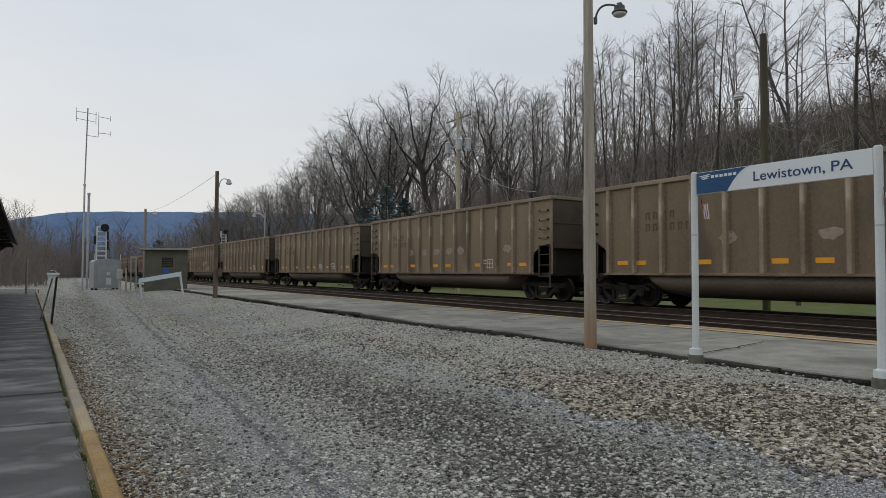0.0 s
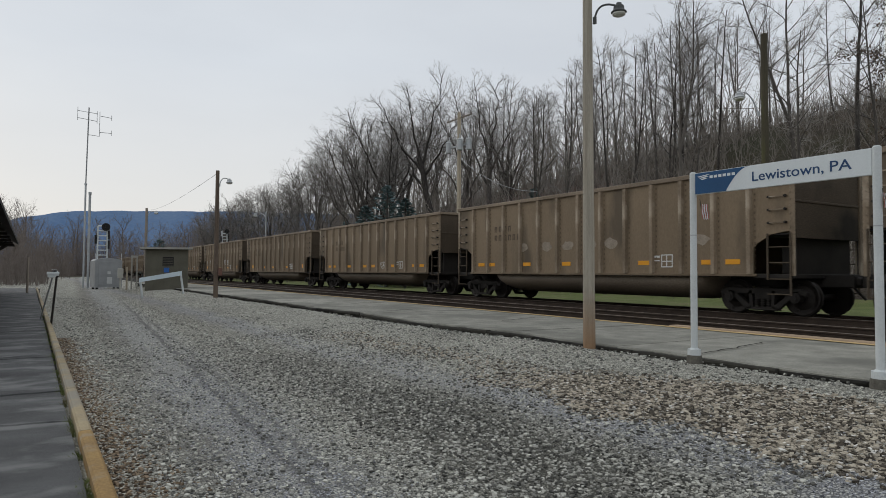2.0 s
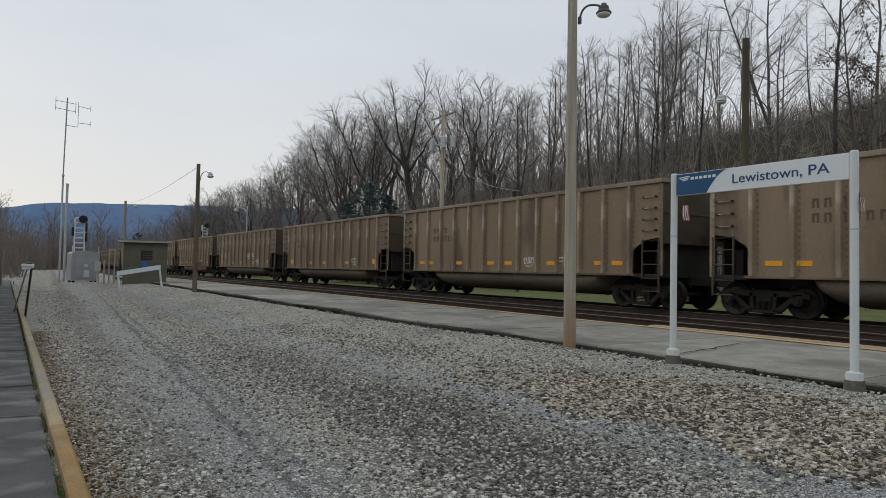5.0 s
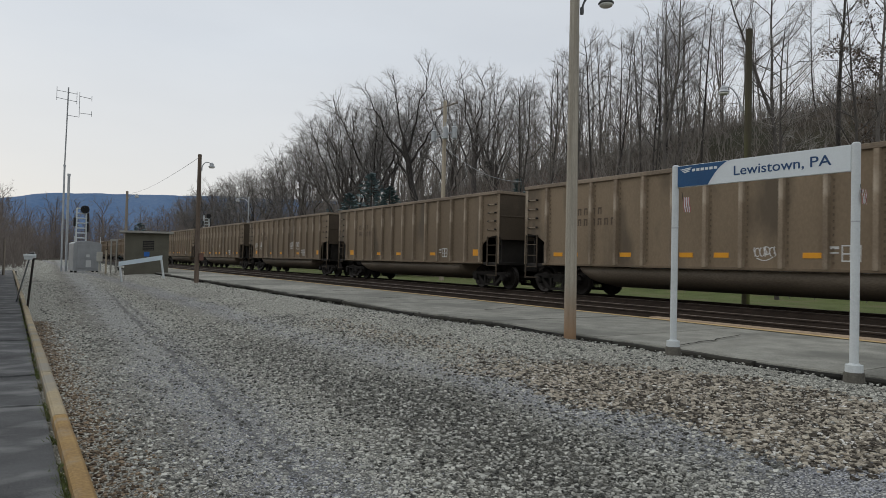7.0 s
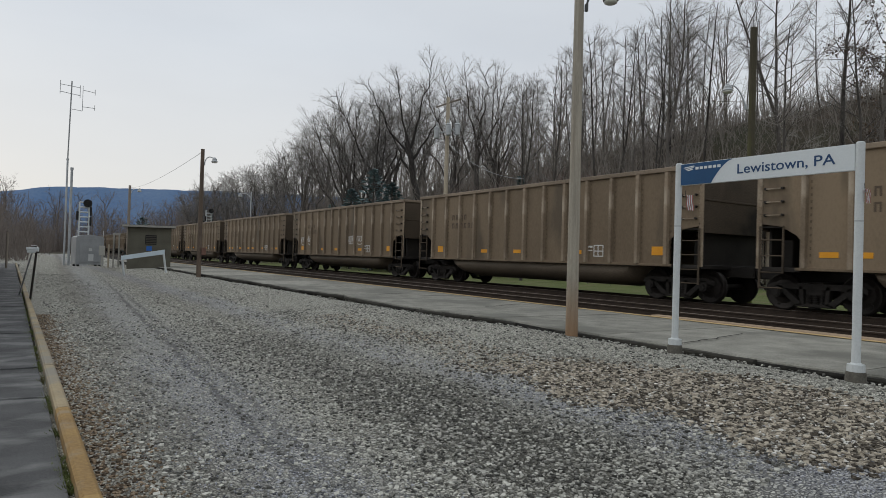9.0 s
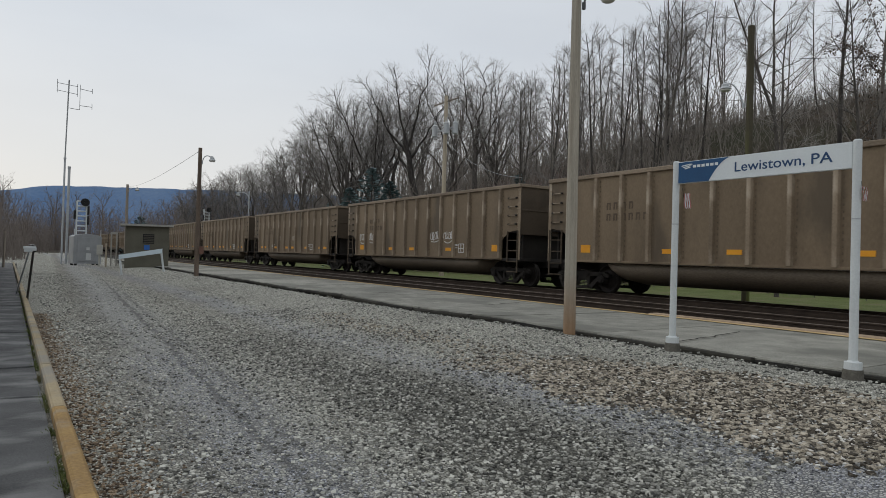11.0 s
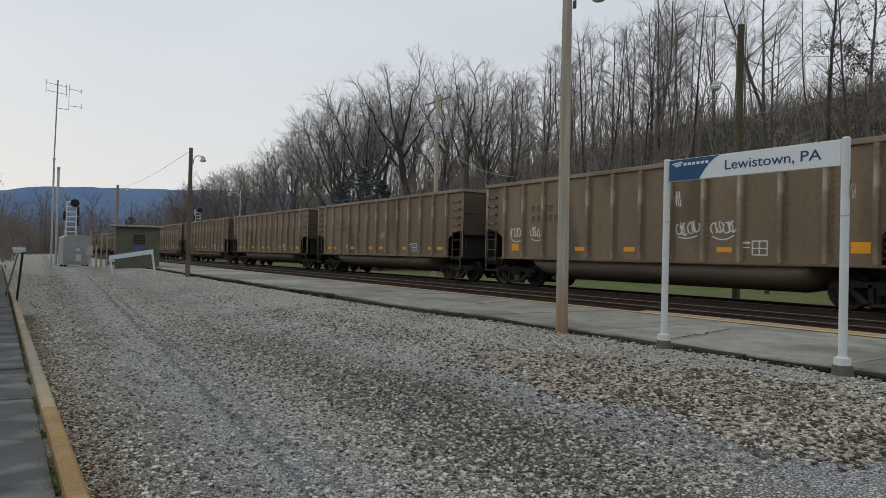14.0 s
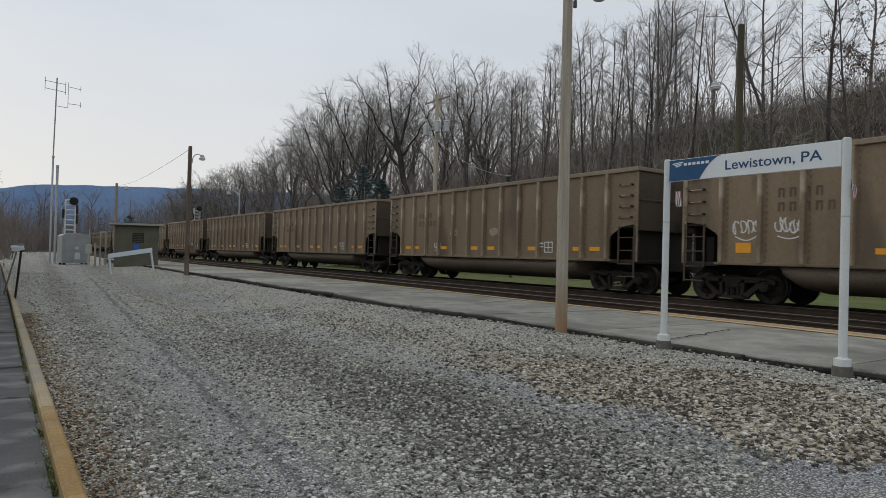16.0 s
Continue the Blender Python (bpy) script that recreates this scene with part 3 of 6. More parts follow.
def truck(parent, y):
    """Three-piece freight truck: bolster, two cast side frames, springs, two wheelsets."""
    bm = bmesh.new()
    box(bm, -1.05, -0.22, 0.38, 1.05, 0.22, 0.72, 0.04)
    base = part("truck", bm, IRON, parent)
    base.matrix_basis = pose(0, y, 0)
    for s in (-1, 1):
        bm = bmesh.new()
        x0, x1 = s * 0.93, s * 1.07
        top = [(-1.16, 0.60), (-0.98, 0.68), (0.98, 0.68), (1.16, 0.60), (1.16, 0.50), (0.95, 0.54), (-0.95, 0.54), (-1.16, 0.50)]
        loft(bm, [[(x0, py, pz) for py, pz in top], [(x1, py, pz) for py, pz in top]])
        for f in (-1, 1):
            arm = [(f * 0.98, 0.62), (f * 0.78, 0.60), (f * 0.26, 0.19), (f * 0.42, 0.14)]
            loft(bm, [[(x0, py, pz) for py, pz in arm], [(x1, py, pz) for py, pz in arm]])
            col = [(f * 0.24, 0.18), (f * 0.33, 0.18), (f * 0.36, 0.62), (f * 0.27, 0.62)]
            loft(bm, [[(x0, py, pz) for py, pz in col], [(x1, py, pz) for py, pz in col]])
            rod(bm, (s * 0.90, f * AXLE, WHEEL_R), (s * 1.13, f * AXLE, WHEEL_R), 0.13, sides=12)
            rod(bm, (s * 1.13, f * AXLE, WHEEL_R), (s * 1.16, f * AXLE, WHEEL_R), 0.075, sides=10)
        box(bm, min(x0, x1), -0.45, 0.12, max(x0, x1), 0.45, 0.20, 0.015)
        part("side_frame", bm, IRON, base, "cast steel truck side frame")
        bm = bmesh.new()
        for k in (-0.16, 0, 0.16):
            for i in range(6):
                rod(bm, (s * 1.0, k, 0.205 + i * 0.045), (s * 1.0, k, 0.232 + i * 0.045), 0.062, sides=10)
        part("spring_nest", bm, IRON, base, "black coil springs")["kind"] = "stuff"
    for f in (-1, 1):
        w = wheelset_mesh(base)
        w.matrix_basis = pose(0, f * AXLE, WHEEL_R)
    return base


def coal_car(m, label):
    car = empty("coal_car", m, label, "freight car", "cars of the coal train")
    # shell with a cut-away corner at the foot of each end
    prof = [(-HL, TOP), (HL, TOP), (HL, CUT_TOP + 0.08), (HL - 0.55, CUT_TOP), (HL - CUT + 0.10, CUT_TOP - 0.22), (HL - CUT, CUT_TOP - 0.34), (HL - CUT, SILL), (-HL + CUT, SILL), (-HL + CUT, CUT_TOP - 0.34), (-HL + CUT - 0.10, CUT_TOP - 0.22), (-HL + 0.55, CUT_TOP), (-HL, CUT_TOP + 0.08)]
    for s in (-1, 1):
        bm = bmesh.new()
        loft(bm, [[(s * (HALF_W - 0.10), py, pz) for py, pz in prof], [(s * (HALF_W - 0.07), py, pz) for py, pz in prof]])
        part("side_sheet", bm, CAR_PAINT, car)
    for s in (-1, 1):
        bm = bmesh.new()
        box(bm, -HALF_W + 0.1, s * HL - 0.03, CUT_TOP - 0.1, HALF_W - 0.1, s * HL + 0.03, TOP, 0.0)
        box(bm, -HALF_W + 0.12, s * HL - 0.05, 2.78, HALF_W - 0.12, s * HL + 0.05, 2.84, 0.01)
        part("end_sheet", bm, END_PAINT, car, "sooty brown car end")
        # Added black plate: stops the view through and stands in for the bay's shade.
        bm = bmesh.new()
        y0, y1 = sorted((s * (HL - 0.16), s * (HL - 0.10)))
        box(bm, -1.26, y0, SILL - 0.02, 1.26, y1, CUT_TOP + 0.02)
        part("bulkhead", bm, IRON, car, "added black plate that makes the open corner look dark")
        bm = bmesh.new()
        rod(bm, (-0.55, s * (HL - 0.45), 1.22), (0.55, s * (HL - 0.45), 1.22), 0.17, sides=12)
        box(bm, -1.05, s * (HL - 0.45) - 0.12, 1.05, -0.75, s * (HL - 0.45) + 0.12, 1.72, 0.02)
        part("brake_gear", bm, IRON, car, "black brake reservoir and valve")
        # Added cover: keeps the bay dark from above.
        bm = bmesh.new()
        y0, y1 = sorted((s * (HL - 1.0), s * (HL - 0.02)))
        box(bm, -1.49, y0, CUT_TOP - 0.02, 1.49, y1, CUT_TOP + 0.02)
        part("floor_plate", bm, IRON, car, "added black plate that closes the open corner from above")
        bm = bmesh.new()
        box(bm, -0.22, min(s * 4.0, s * 8.0), 0.72, 0.22, max(s * 4.0, s * 8.0), 1.02, 0.02)
        part("draft_sill", bm, IRON, car)
        bm = bmesh.new()
        box(bm, -0.14, s * 7.72 - 0.36, 0.74, 0.14, s * 7.72 + 0.36, 0.98, 0.05)
        rod(bm, (0.35, s * 7.5, 0.95), (0.42, s * 7.95, 0.42), 0.03)
        part("coupler", bm, IRON, car)
        bm = bmesh.new()
        for x in (-HALF_W + 0.12, HALF_W - 0.12):
            rod(bm, (x, s * HL, 0.98), (x, s * HL, CUT_TOP + 0.1), 0.05, sides=4)
        box(bm, -HALF_W + 0.06, min(s * (HL - CUT), s * (HL + 0.05)), SILL - 0.06, HALF_W - 0.06, max(s * (HL - CUT), s * (HL + 0.05)), SILL + 0.05, 0.01)
        part("end_platform", bm, IRON, car, "dark end platform and corner posts")
        for side in (-1, 1):
            bm = bmesh.new()
            x = side * (HALF_W - 0.03)
            for z in (0.55, 0.92, 1.32, 1.70):
                rod(bm, (x, s * (HL - 0.05), z), (x, s * (HL - 0.62), z), 0.016, sides=6)
            for yy in (HL - 0.62, HL - 0.04):
                rod(bm, (x, s * yy, 0.52 if yy > HL - 0.3 else 0.9), (x, s * yy, CUT_TOP + 0.02), 0.028, sides=6)
            part("ladder", bm, END_PAINT, car, "steel corner ladder")
            for z in (2.30, 2.62, 2.94, 3.26):
                bm = bmesh.new()
                path = [(x - side * 0.07, HL - 0.16), (x + side * 0.02, HL - 0.16), (x + side * 0.02, HL - 0.58), (x - side * 0.07, HL - 0.58)]
                loft(bm, [[(px + dx, s * py + dy, z + dz) for dx, dy, dz in ((0.012, 0.012, 0.014), (-0.012, -0.012, 0.014), (-0.012, -0.012, -0.014), (0.012, 0.012, -0.014))] for px, py in path])
                part("grab_iron", bm, RIB_PAINT, car)
                for yy in (HL - 0.16, HL - 0.58):
                    bm = bmesh.new()
                    rod(bm, (x - side * 0.06, s * yy, z), (x + side * 0.035, s * yy, z), 0.032, sides=6)
                    part("grab_bolt", bm, IRON, car)
    # top chord
    bm = bmesh.new()
    for s in (-1, 1):
        box(bm, min(s * (HALF_W - 0.16), s * HALF_W), -HL - 0.05, TOP - 0.12, max(s * (HALF_W - 0.16), s * HALF_W), HL + 0.05, TOP + 0.01, 0.015)
        box(bm, -HALF_W, s * HL - 0.09, TOP - 0.11, HALF_W, s * HL + 0.07, TOP + 0.006, 0.012)
    part("top_chord", bm, CHORD_PAINT, car, "worn brown top rail")
    # sill
    for s in (-1, 1):
        bm = bmesh.new()
        box(bm, min(s * (HALF_W - 0.12), s * (HALF_W - 0.01)), -HL + CUT - 0.1, SILL - 0.02, max(s * (HALF_W - 0.12), s * (HALF_W - 0.01)), HL - CUT + 0.1, SILL + 0.05, 0.01)
        part("side_sill", bm, CAR_PAINT, car)
    # ribs
    rib = seam = None
    for i in range(13):
        y = -6.17 + i * 1.0283
        for s in (-1, 1):
            z0 = SILL + 0.04
            if rib is None:
                bm = bmesh.new()
                pr = [(0, -0.085), (0.085, -0.06), (0.09, 0.05), (0, 0.075)]
                loft(bm, [[(px, py, z0) for px, py in pr], [(px, py, TOP - 0.12) for px, py in pr]])
                rib = part("rib", bm, RIB_PAINT, car)
                o = rib
            else:
                o = new("rib", rib.data)
                o.parent = car
            o.matrix_basis = pose(s * (HALF_W - 0.07), y, 0, 0, 0, 0 if s > 0 else 180)
        if seam is None:
            bm = bmesh.new()
            for j in range(16):
                z = SILL + 0.16 + j * 0.155
                box(bm, -0.012, -0.012, z, 0.004, 0.012, z + 0.06)
            seam = part("rivet_seam", bm, SEAM, car, "dark stitched rivet seam")
            seam["kind"] = "stuff"
            o = seam
        else:
            o = new("rivet_seam", seam.data)
            o["kind"] = "stuff"
            o.parent = car
        o.matrix_basis = pose(-(HALF_W - 0.07), y - 0.14, 0)
    for s in (-1, 1):
        for e in (-1, 1):
            bm = bmesh.new()
            box(bm, s * (HALF_W - 0.10) - 0.05, e * HL - 0.07, SILL, s * (HALF_W - 0.05) + 0.02, e * HL + 0.07, TOP - 0.1, 0.01)
            for i in range(9):
                rod(bm, (s * HALF_W - 0.02 * s, e * (HL - 0.03), CUT_TOP + 0.15 + i * 0.17), (s * HALF_W + 0.005 * s, e * (HL - 0.03), CUT_TOP + 0.15 + i * 0.17), 0.022, sides=6)
            part("corner_post", bm, RIB_PAINT, car, "riveted corner post")
    # rounded tub below the sill
    bm = bmesh.new()
    rings = []
    for y, k in ((-4.72, 0.05), (-4.66, 0.60), (-4.45, 0.88), (-4.0, 1.0), (4.0, 1.0), (4.45, 0.88), (4.66, 0.60), (4.72, 0.05)):
        rings.append([((HALF_W - 0.17) * math.cos(a * math.pi / 10), y, SILL - 0.035 - 0.645 * k * math.sin(a * math.pi / 10) ** 0.7) for a in range(11)])
    loft(bm, rings)
    part("tub", bm, TUB, car, "rounded dirty belly of the car", smooth=True)
    # coal heap inside
    bm = bmesh.new()
    rings = []
    for i in range(15):
        y = -HL + 0.1 + i * (BODY - 0.2) / 14
        rings.append([(x, y, TOP - 0.55 + 0.25 * math.cos(x) * math.sin(math.pi * i / 14) + 0.05 * noise.noise((x * 2, y * 2, 5))) for x in (-1.5, -0.9, -0.3, 0.3, 0.9, 1.5)])
    loft(bm, rings, closed=False, caps=False)
    part("coal_load", bm, COAL, car, "black coal load")
    for y in (-TRUCK_AT, TRUCK_AT):
        truck(car, y)
    return car


def plate(bm, y0, z0, y1, z1, x):
    """A thin plate on the side that faces the platform."""
    box(bm, x - 0.006, min(y0, y1), z0, x + 0.004, max(y0, y1), z1)


def car_marks(car, kind, rng):
    """Reflectors, faded lettering as bars, spray paint."""
    x = -(HALF_W - 0.07) - 0.004
    if kind == "new":
        spots = [(5.58, 0.40, 0.25), (2.40, 0.42, 0.13), (0.40, 0.42, 0.13), (-2.65, 0.42, 0.13), (-5.86, 0.40, 0.25)]
    else:
        spots = [(5.62, 0.42, 0.13), (4.92, 0.42, 0.13), (2.72, 0.42, 0.13), (0.60, 0.42, 0.13), (-0.46, 0.42, 0.13), (-2.76, 0.42, 0.13), (-4.95, 0.42, 0.13), (-5.68, 0.42, 0.13)]
    for y, w, h in spots:
        bm = bmesh.new()
        plate(bm, y - w / 2, SILL + 0.29, y + w / 2, SILL + 0.29 + h, x)
        part("reflector", bm, ORANGE, car, "bright orange reflective patch")
    for row, n in ((2.62, 4), (2.28, 6)):
        for i in range(n):
            yy = 4.72 - i * 0.27 - (0.06 if i > 1 else 0)
            arch = [(0, 0), (0, 0.22), (-0.15, 0.22), (-0.15, 0), (-0.11, 0), (-0.11, 0.17), (-0.05, 0.17), (-0.05, 0)]
            bm = bmesh.new()
            loft(bm, [[(x + 0.003, yy + py, row + pz) for py, pz in arch], [(x - 0.004, yy + py, row + pz) for py, pz in arch]])
            part("lettering_bar", bm, MARKS, car)
    bm = bmesh.new()
    yb = -3.80
    for z in (0.22, 0.38, 0.56):
        plate(bm, yb, SILL + z, yb + 0.40, SILL + z + 0.028, x)
    for k in (0, 0.20, 0.375):
        plate(bm, yb + k, SILL + 0.22, yb + k + 0.026, SILL + 0.588, x)
    plate(bm, yb + 0.46, SILL + 0.40, yb + 0.66, SILL + 0.43, x)
    plate(bm, yb + 0.46, SILL + 0.50, yb + 0.66, SILL + 0.56, x)
    part("data_panel", bm, GRAFFITI, car, "small white data panel")["kind"] = "stuff"


def scribble(car, y, z, w, h, seed):
    """A loose sprayed scrawl of no letters: round and hooked strokes on the side sheet."""
    rng = random.Random(seed)
    x = -(HALF_W - 0.07) - 0.006
    bm = bmesh.new()
    strokes = []
    for i in range(4):
        cy, cz = y + w * (0.38 - 0.25 * i), z + 0.10 * h + rng.uniform(-0.1, 0.1) * h
        ry, rz = w * 0.125, h * rng.uniform(0.36, 0.46)
        a0, turn = rng.uniform(0, 6.28), rng.choice((-1, 1)) * rng.uniform(3.6, 6.0)
        strokes.append([(cy + ry * math.cos(a0 + turn * u / 14), cz + rz * math.sin(a0 + turn * u / 14)) for u in range(15)])
        slant = rng.uniform(-0.07, 0.07)
        strokes.append([(cy + slant + 0.02 * math.sin(u), cz + rz * (1.15 - 2.2 * u / 6)) for u in range(7)])
    hook = rng.uniform(0.05, 0.12)
    strokes.append([(y + w * (0.42 - 0.84 * u / 12), z - h * 0.55 - hook * math.sin(u / 12 * 3.1) + 0.03 * u / 12) for u in range(13)])
    half = 0.030 * w / 0.72
    for fine in strokes:
        rings = []
        for i, (ya, za) in enumerate(fine):
            q = min(i, len(fine) - 2)
            dy, dz = fine[q + 1][0] - fine[q][0], fine[q + 1][1] - fine[q][1]
            n = math.hypot(dy, dz) or 1
            oy, oz = -dz / n * half * 0.5, dy / n * half * 0.5
            rings.append([(x, ya + oy, za + oz), (x, ya - oy, za - oz), (x + 0.004, ya - oy, za - oz), (x + 0.004, ya + oy, za + oz)])
        loft(bm, rings)
    part("graffiti", bm, GRAFFITI, car, "pale sprayed scrawl")


PALE_PATCH = surface("pale_worn_paint", (0.19, 0.155, 0.115), (0.42, 0.36, 0.285), 4.0, 0.75, 0, 0.1, 25)
FIRST_CAR, LAST_CAR = -1, 14
first = coal_car(pose(TRACKS[1], 0, RAIL), "weathered brown steel coal hopper car with vertical ribs")
cars = [first] + [copy_thing(first, pose(TRACKS[1], 0, RAIL)) for _ in range(LAST_CAR - FIRST_CAR)]
mark_rng = random.Random(11)
NEW_TYPE = (2, 3, 9)
for i, car in enumerate(cars):
    k = FIRST_CAR + i
    car_marks(car, "new" if k in NEW_TYPE else "old", mark_rng)
    if k == 3:
        for y, s in ((5.50, 1), (4.42, 2), (-1.57, 3), (-2.62, 4)):
            scribble(car, y, SILL + 0.90, 0.72, 0.36, s)
        car["label"] = "weathered brown coal hopper car with pale sprayed scrawls"
    if k in (0, -1, 4):
        prng = random.Random(70 + k)
        for y in ((2.9, 1.64, 0.52, -0.52, -1.46, -4.73) if k == 0 else (2.0, -0.6)):
            bm = bmesh.new()
            ring = [(y + 0.33 * prng.uniform(0.6, 1) * math.cos(a * math.tau / 14), SILL + 0.98 + 0.2 * prng.uniform(0.6, 1) * math.sin(a * math.tau / 14)) for a in range(14)]
            loft(bm, [[(-(HALF_W - 0.07) - 0.001, py, pz) for py, pz in ring], [(-(HALF_W - 0.07) - 0.004, py, pz) for py, pz in ring]])
            part("faded_patch", bm, PALE_PATCH, car, "pale worn patch of paint")
    if k in (1, 4):
        scribble(car, -1.63 if k == 1 else 3.2, SILL + 0.42, 0.5, 0.24, 20 + k)


def train_y(k, t):
    d = t - 1.5
    return 18.255 + CAR_PITCH * k - 4.313 * d - 0.0025 * d * d


def motions():
    for i, car in enumerate(cars):
        k = FIRST_CAR + i
        rows = []
        for j in range(33):
            t = j * 0.5
            y = train_y(k, t)
            a, b = track_shift(y - TRUCK_AT), track_shift(y + TRUCK_AT)
            rows.append((t, pose(TRACKS[1] + (a + b) / 2, y, RAIL, 0, 0, -math.degrees(math.atan2(b - a, 2 * TRUCK_AT)))))
        walk(car, rows)
        for base in car.children:
            for f, w in zip((-1, 1), [o for o in base.children if o.name.split(".")[0] == "wheelset"]):
                rows = []
                for j in range(161):
                    t = j * 0.1
                    turn = math.degrees((train_y(k, 0) - train_y(k, t)) / WHEEL_R)
                    rows.append((t, pose(0, f * AXLE, WHEEL_R) @ pose(0, 0, 0, turn + 17 * k)))
                walk(w, rows)

# ---------------------------------------------------------------- platform things
def text_part(name, words, size, width, material, parent, m, label=""):
    cu = bpy.data.curves.new(name, "FONT")
    cu.body, cu.size, cu.extrude, cu.resolution_u, cu.offset = words, size, 0.002, 4, 0.0008
    tmp = new("lettering_source", cu)
    me = bpy.data.meshes.new_from_object(tmp.evaluated_get(bpy.context.evaluated_depsgraph_get()))
    bpy.data.objects.remove(tmp)
    bpy.data.curves.remove(cu)
    me.materials.clear()
    me.materials.append(material)
    wide = max(v.co.x for v in me.vertices) - min(v.co.x for v in me.vertices)
    left = min(v.co.x for v in me.vertices)
    for v in me.vertices:
        v.co.x = (v.co.x - left) * width / wide
    ob = new(name, me)
    ob.parent = parent
    ob.matrix_basis = m
    if label:
        ob["label"] = label
    return ob


def station_sign():
    """Two round posts on footings carry a long board, blue at one end."""
    sign = empty("station_sign", pose(7.265, 5.525, 0.36, 0, 0, -89.2), "white and blue station name board on two pale posts", "sign")
    span = 2.20
    for x in (0, span):
        bm = bmesh.new()
        rod(bm, (x, 0, 0.05), (x, 0, 2.46), 0.043, sides=20)
        rod(bm, (x, 0, 2.46), (x, 0, 2.475), 0.043, 0.03, sides=20)
        post = part("post", bm, WHITE_POST, sign, "pale painted steel post", smooth=False)
        bm = bmesh.new()
        rod(bm, (x, 0, 0.09), (x, 0, 0.165), 0.085, 0.083, sides=20)
        rod(bm, (x, 0, 0.165), (x, 0, 0.18), 0.060, 0.050, sides=20)
        part("base_collar", bm, WHITE_POST, post, "pale base flange")
        bm = bmesh.new()
        rings = []
        for z, r in ((-0.25, 0.105), (0.0, 0.10), (0.07, 0.095), (0.09, 0.09)):
            rings.append([(x + r * (1 + 0.08 * noise.noise((a, z * 4, x))) * math.cos(a * math.tau / 14), r * (1 + 0.08 * noise.noise((a, z * 4, 9))) * math.sin(a * math.tau / 14), z) for a in range(14)])
        loft(bm, rings)
        part("footing", bm, surface("dirty_footing", (0.06, 0.055, 0.045), (0.17, 0.16, 0.135), 6, 0.95, 0, 0.6, 40), post, "rough concrete footing")
        bm = bmesh.new()
        rod(bm, (x, 0, 1.64), (x, 0, 1.655), 0.0445, sides=20)
        part("band", bm, GALV, post)
    bm = bmesh.new()
    box(bm, 0.041, -0.022, 2.175, span - 0.041, 0.022, 2.455, 0.004)
    part("board", bm, SIGN_WHITE, sign, "white enamel board")
    # blue end with a swept edge
    bm = bmesh.new()
    pts = [(0.05, 2.18), (0.05, 2.45)]
    for i in range(13):
        u = i / 12
        pts.append((0.79 - 0.30 * u ** 0.8, 2.45 - 0.27 * u ** 1.45))
    loft(bm, [[(px, -0.022, pz) for px, pz in pts], [(px, -0.0255, pz) for px, pz in pts]])
    part("blue_panel", bm, SIGN_BLUE, sign, "dark blue swept end panel")
    # railway mark drawn as plain shapes
    bm = bmesh.new()
    for k, (x, z, w) in enumerate(((0.085, 2.405, 0.15), (0.11, 2.385, 0.11), (0.135, 2.365, 0.07))):
        q = [(x, z), (x + w, z + 0.016), (x + w + 0.03, z + 0.006), (x + 0.02, z - 0.010)]
        loft(bm, [[(px, -0.0255, pz) for px, pz in q], [(px, -0.0275, pz) for px, pz in q]])
    part("emblem", bm, SIGN_WHITE, sign, "small white swoosh emblem")
    for i in range(6):
        bm = bmesh.new()
        x = 0.265 + i * 0.062
        box(bm, x, -0.0275, 2.366, x + 0.044, -0.0255, 2.40)
        part("lettering_bar", bm, SIGN_WHITE, sign)
    text_part("lettering", "Lewistown,", 0.165, 0.835, LETTER_BLUE, sign, pose(0.842, -0.0235, 2.262, 90), "navy blue place name lettering")
    text_part("lettering", "PA", 0.165, 0.222, LETTER_BLUE, sign, pose(1.745, -0.0235, 2.262, 90), "navy blue state lettering")
    return sign


station_sign()


def small_flag(x, y, z, turn, k=1.0):
    flag = empty("flag", pose(x, y, z, 0, 0, turn) @ Matrix.Scale(k, 4), "small limp striped flag tied to a sign post", "flag", "small flags on the sign")
    for i in range(7):
        bm = bmesh.new()
        w0, w1 = i * 0.016, (i + 1) * 0.016
        rings = []
        for j in range(7):
            s = 0.012 * math.sin(j * 1.1 + i * 0.5)
            rings.append([(w0 + 0.01 * j * 0.3, s, -j * 0.04 + 0.02), (w1 + 0.01 * j * 0.3, s + 0.004, -j * 0.04), (w1 + 0.01 * j * 0.3, s + 0.008, -j * 0.04), (w0 + 0.01 * j * 0.3, s + 0.004, -j * 0.04 + 0.02)])
        loft(bm, rings)
        part("stripe", bm, FLAG_RED if i % 2 == 0 else SIGN_WHITE, flag)
    bm = bmesh.new()
    rod(bm, (0, 0, -0.05), (-0.02, 0, 0.10), 0.005, sides=6)
    part("stick", bm, BLACK, flag)


small_flag(7.31, 5.44, 2.40, -80, 0.8)
small_flag(7.27, 3.26, 2.33, -20, 0.6)


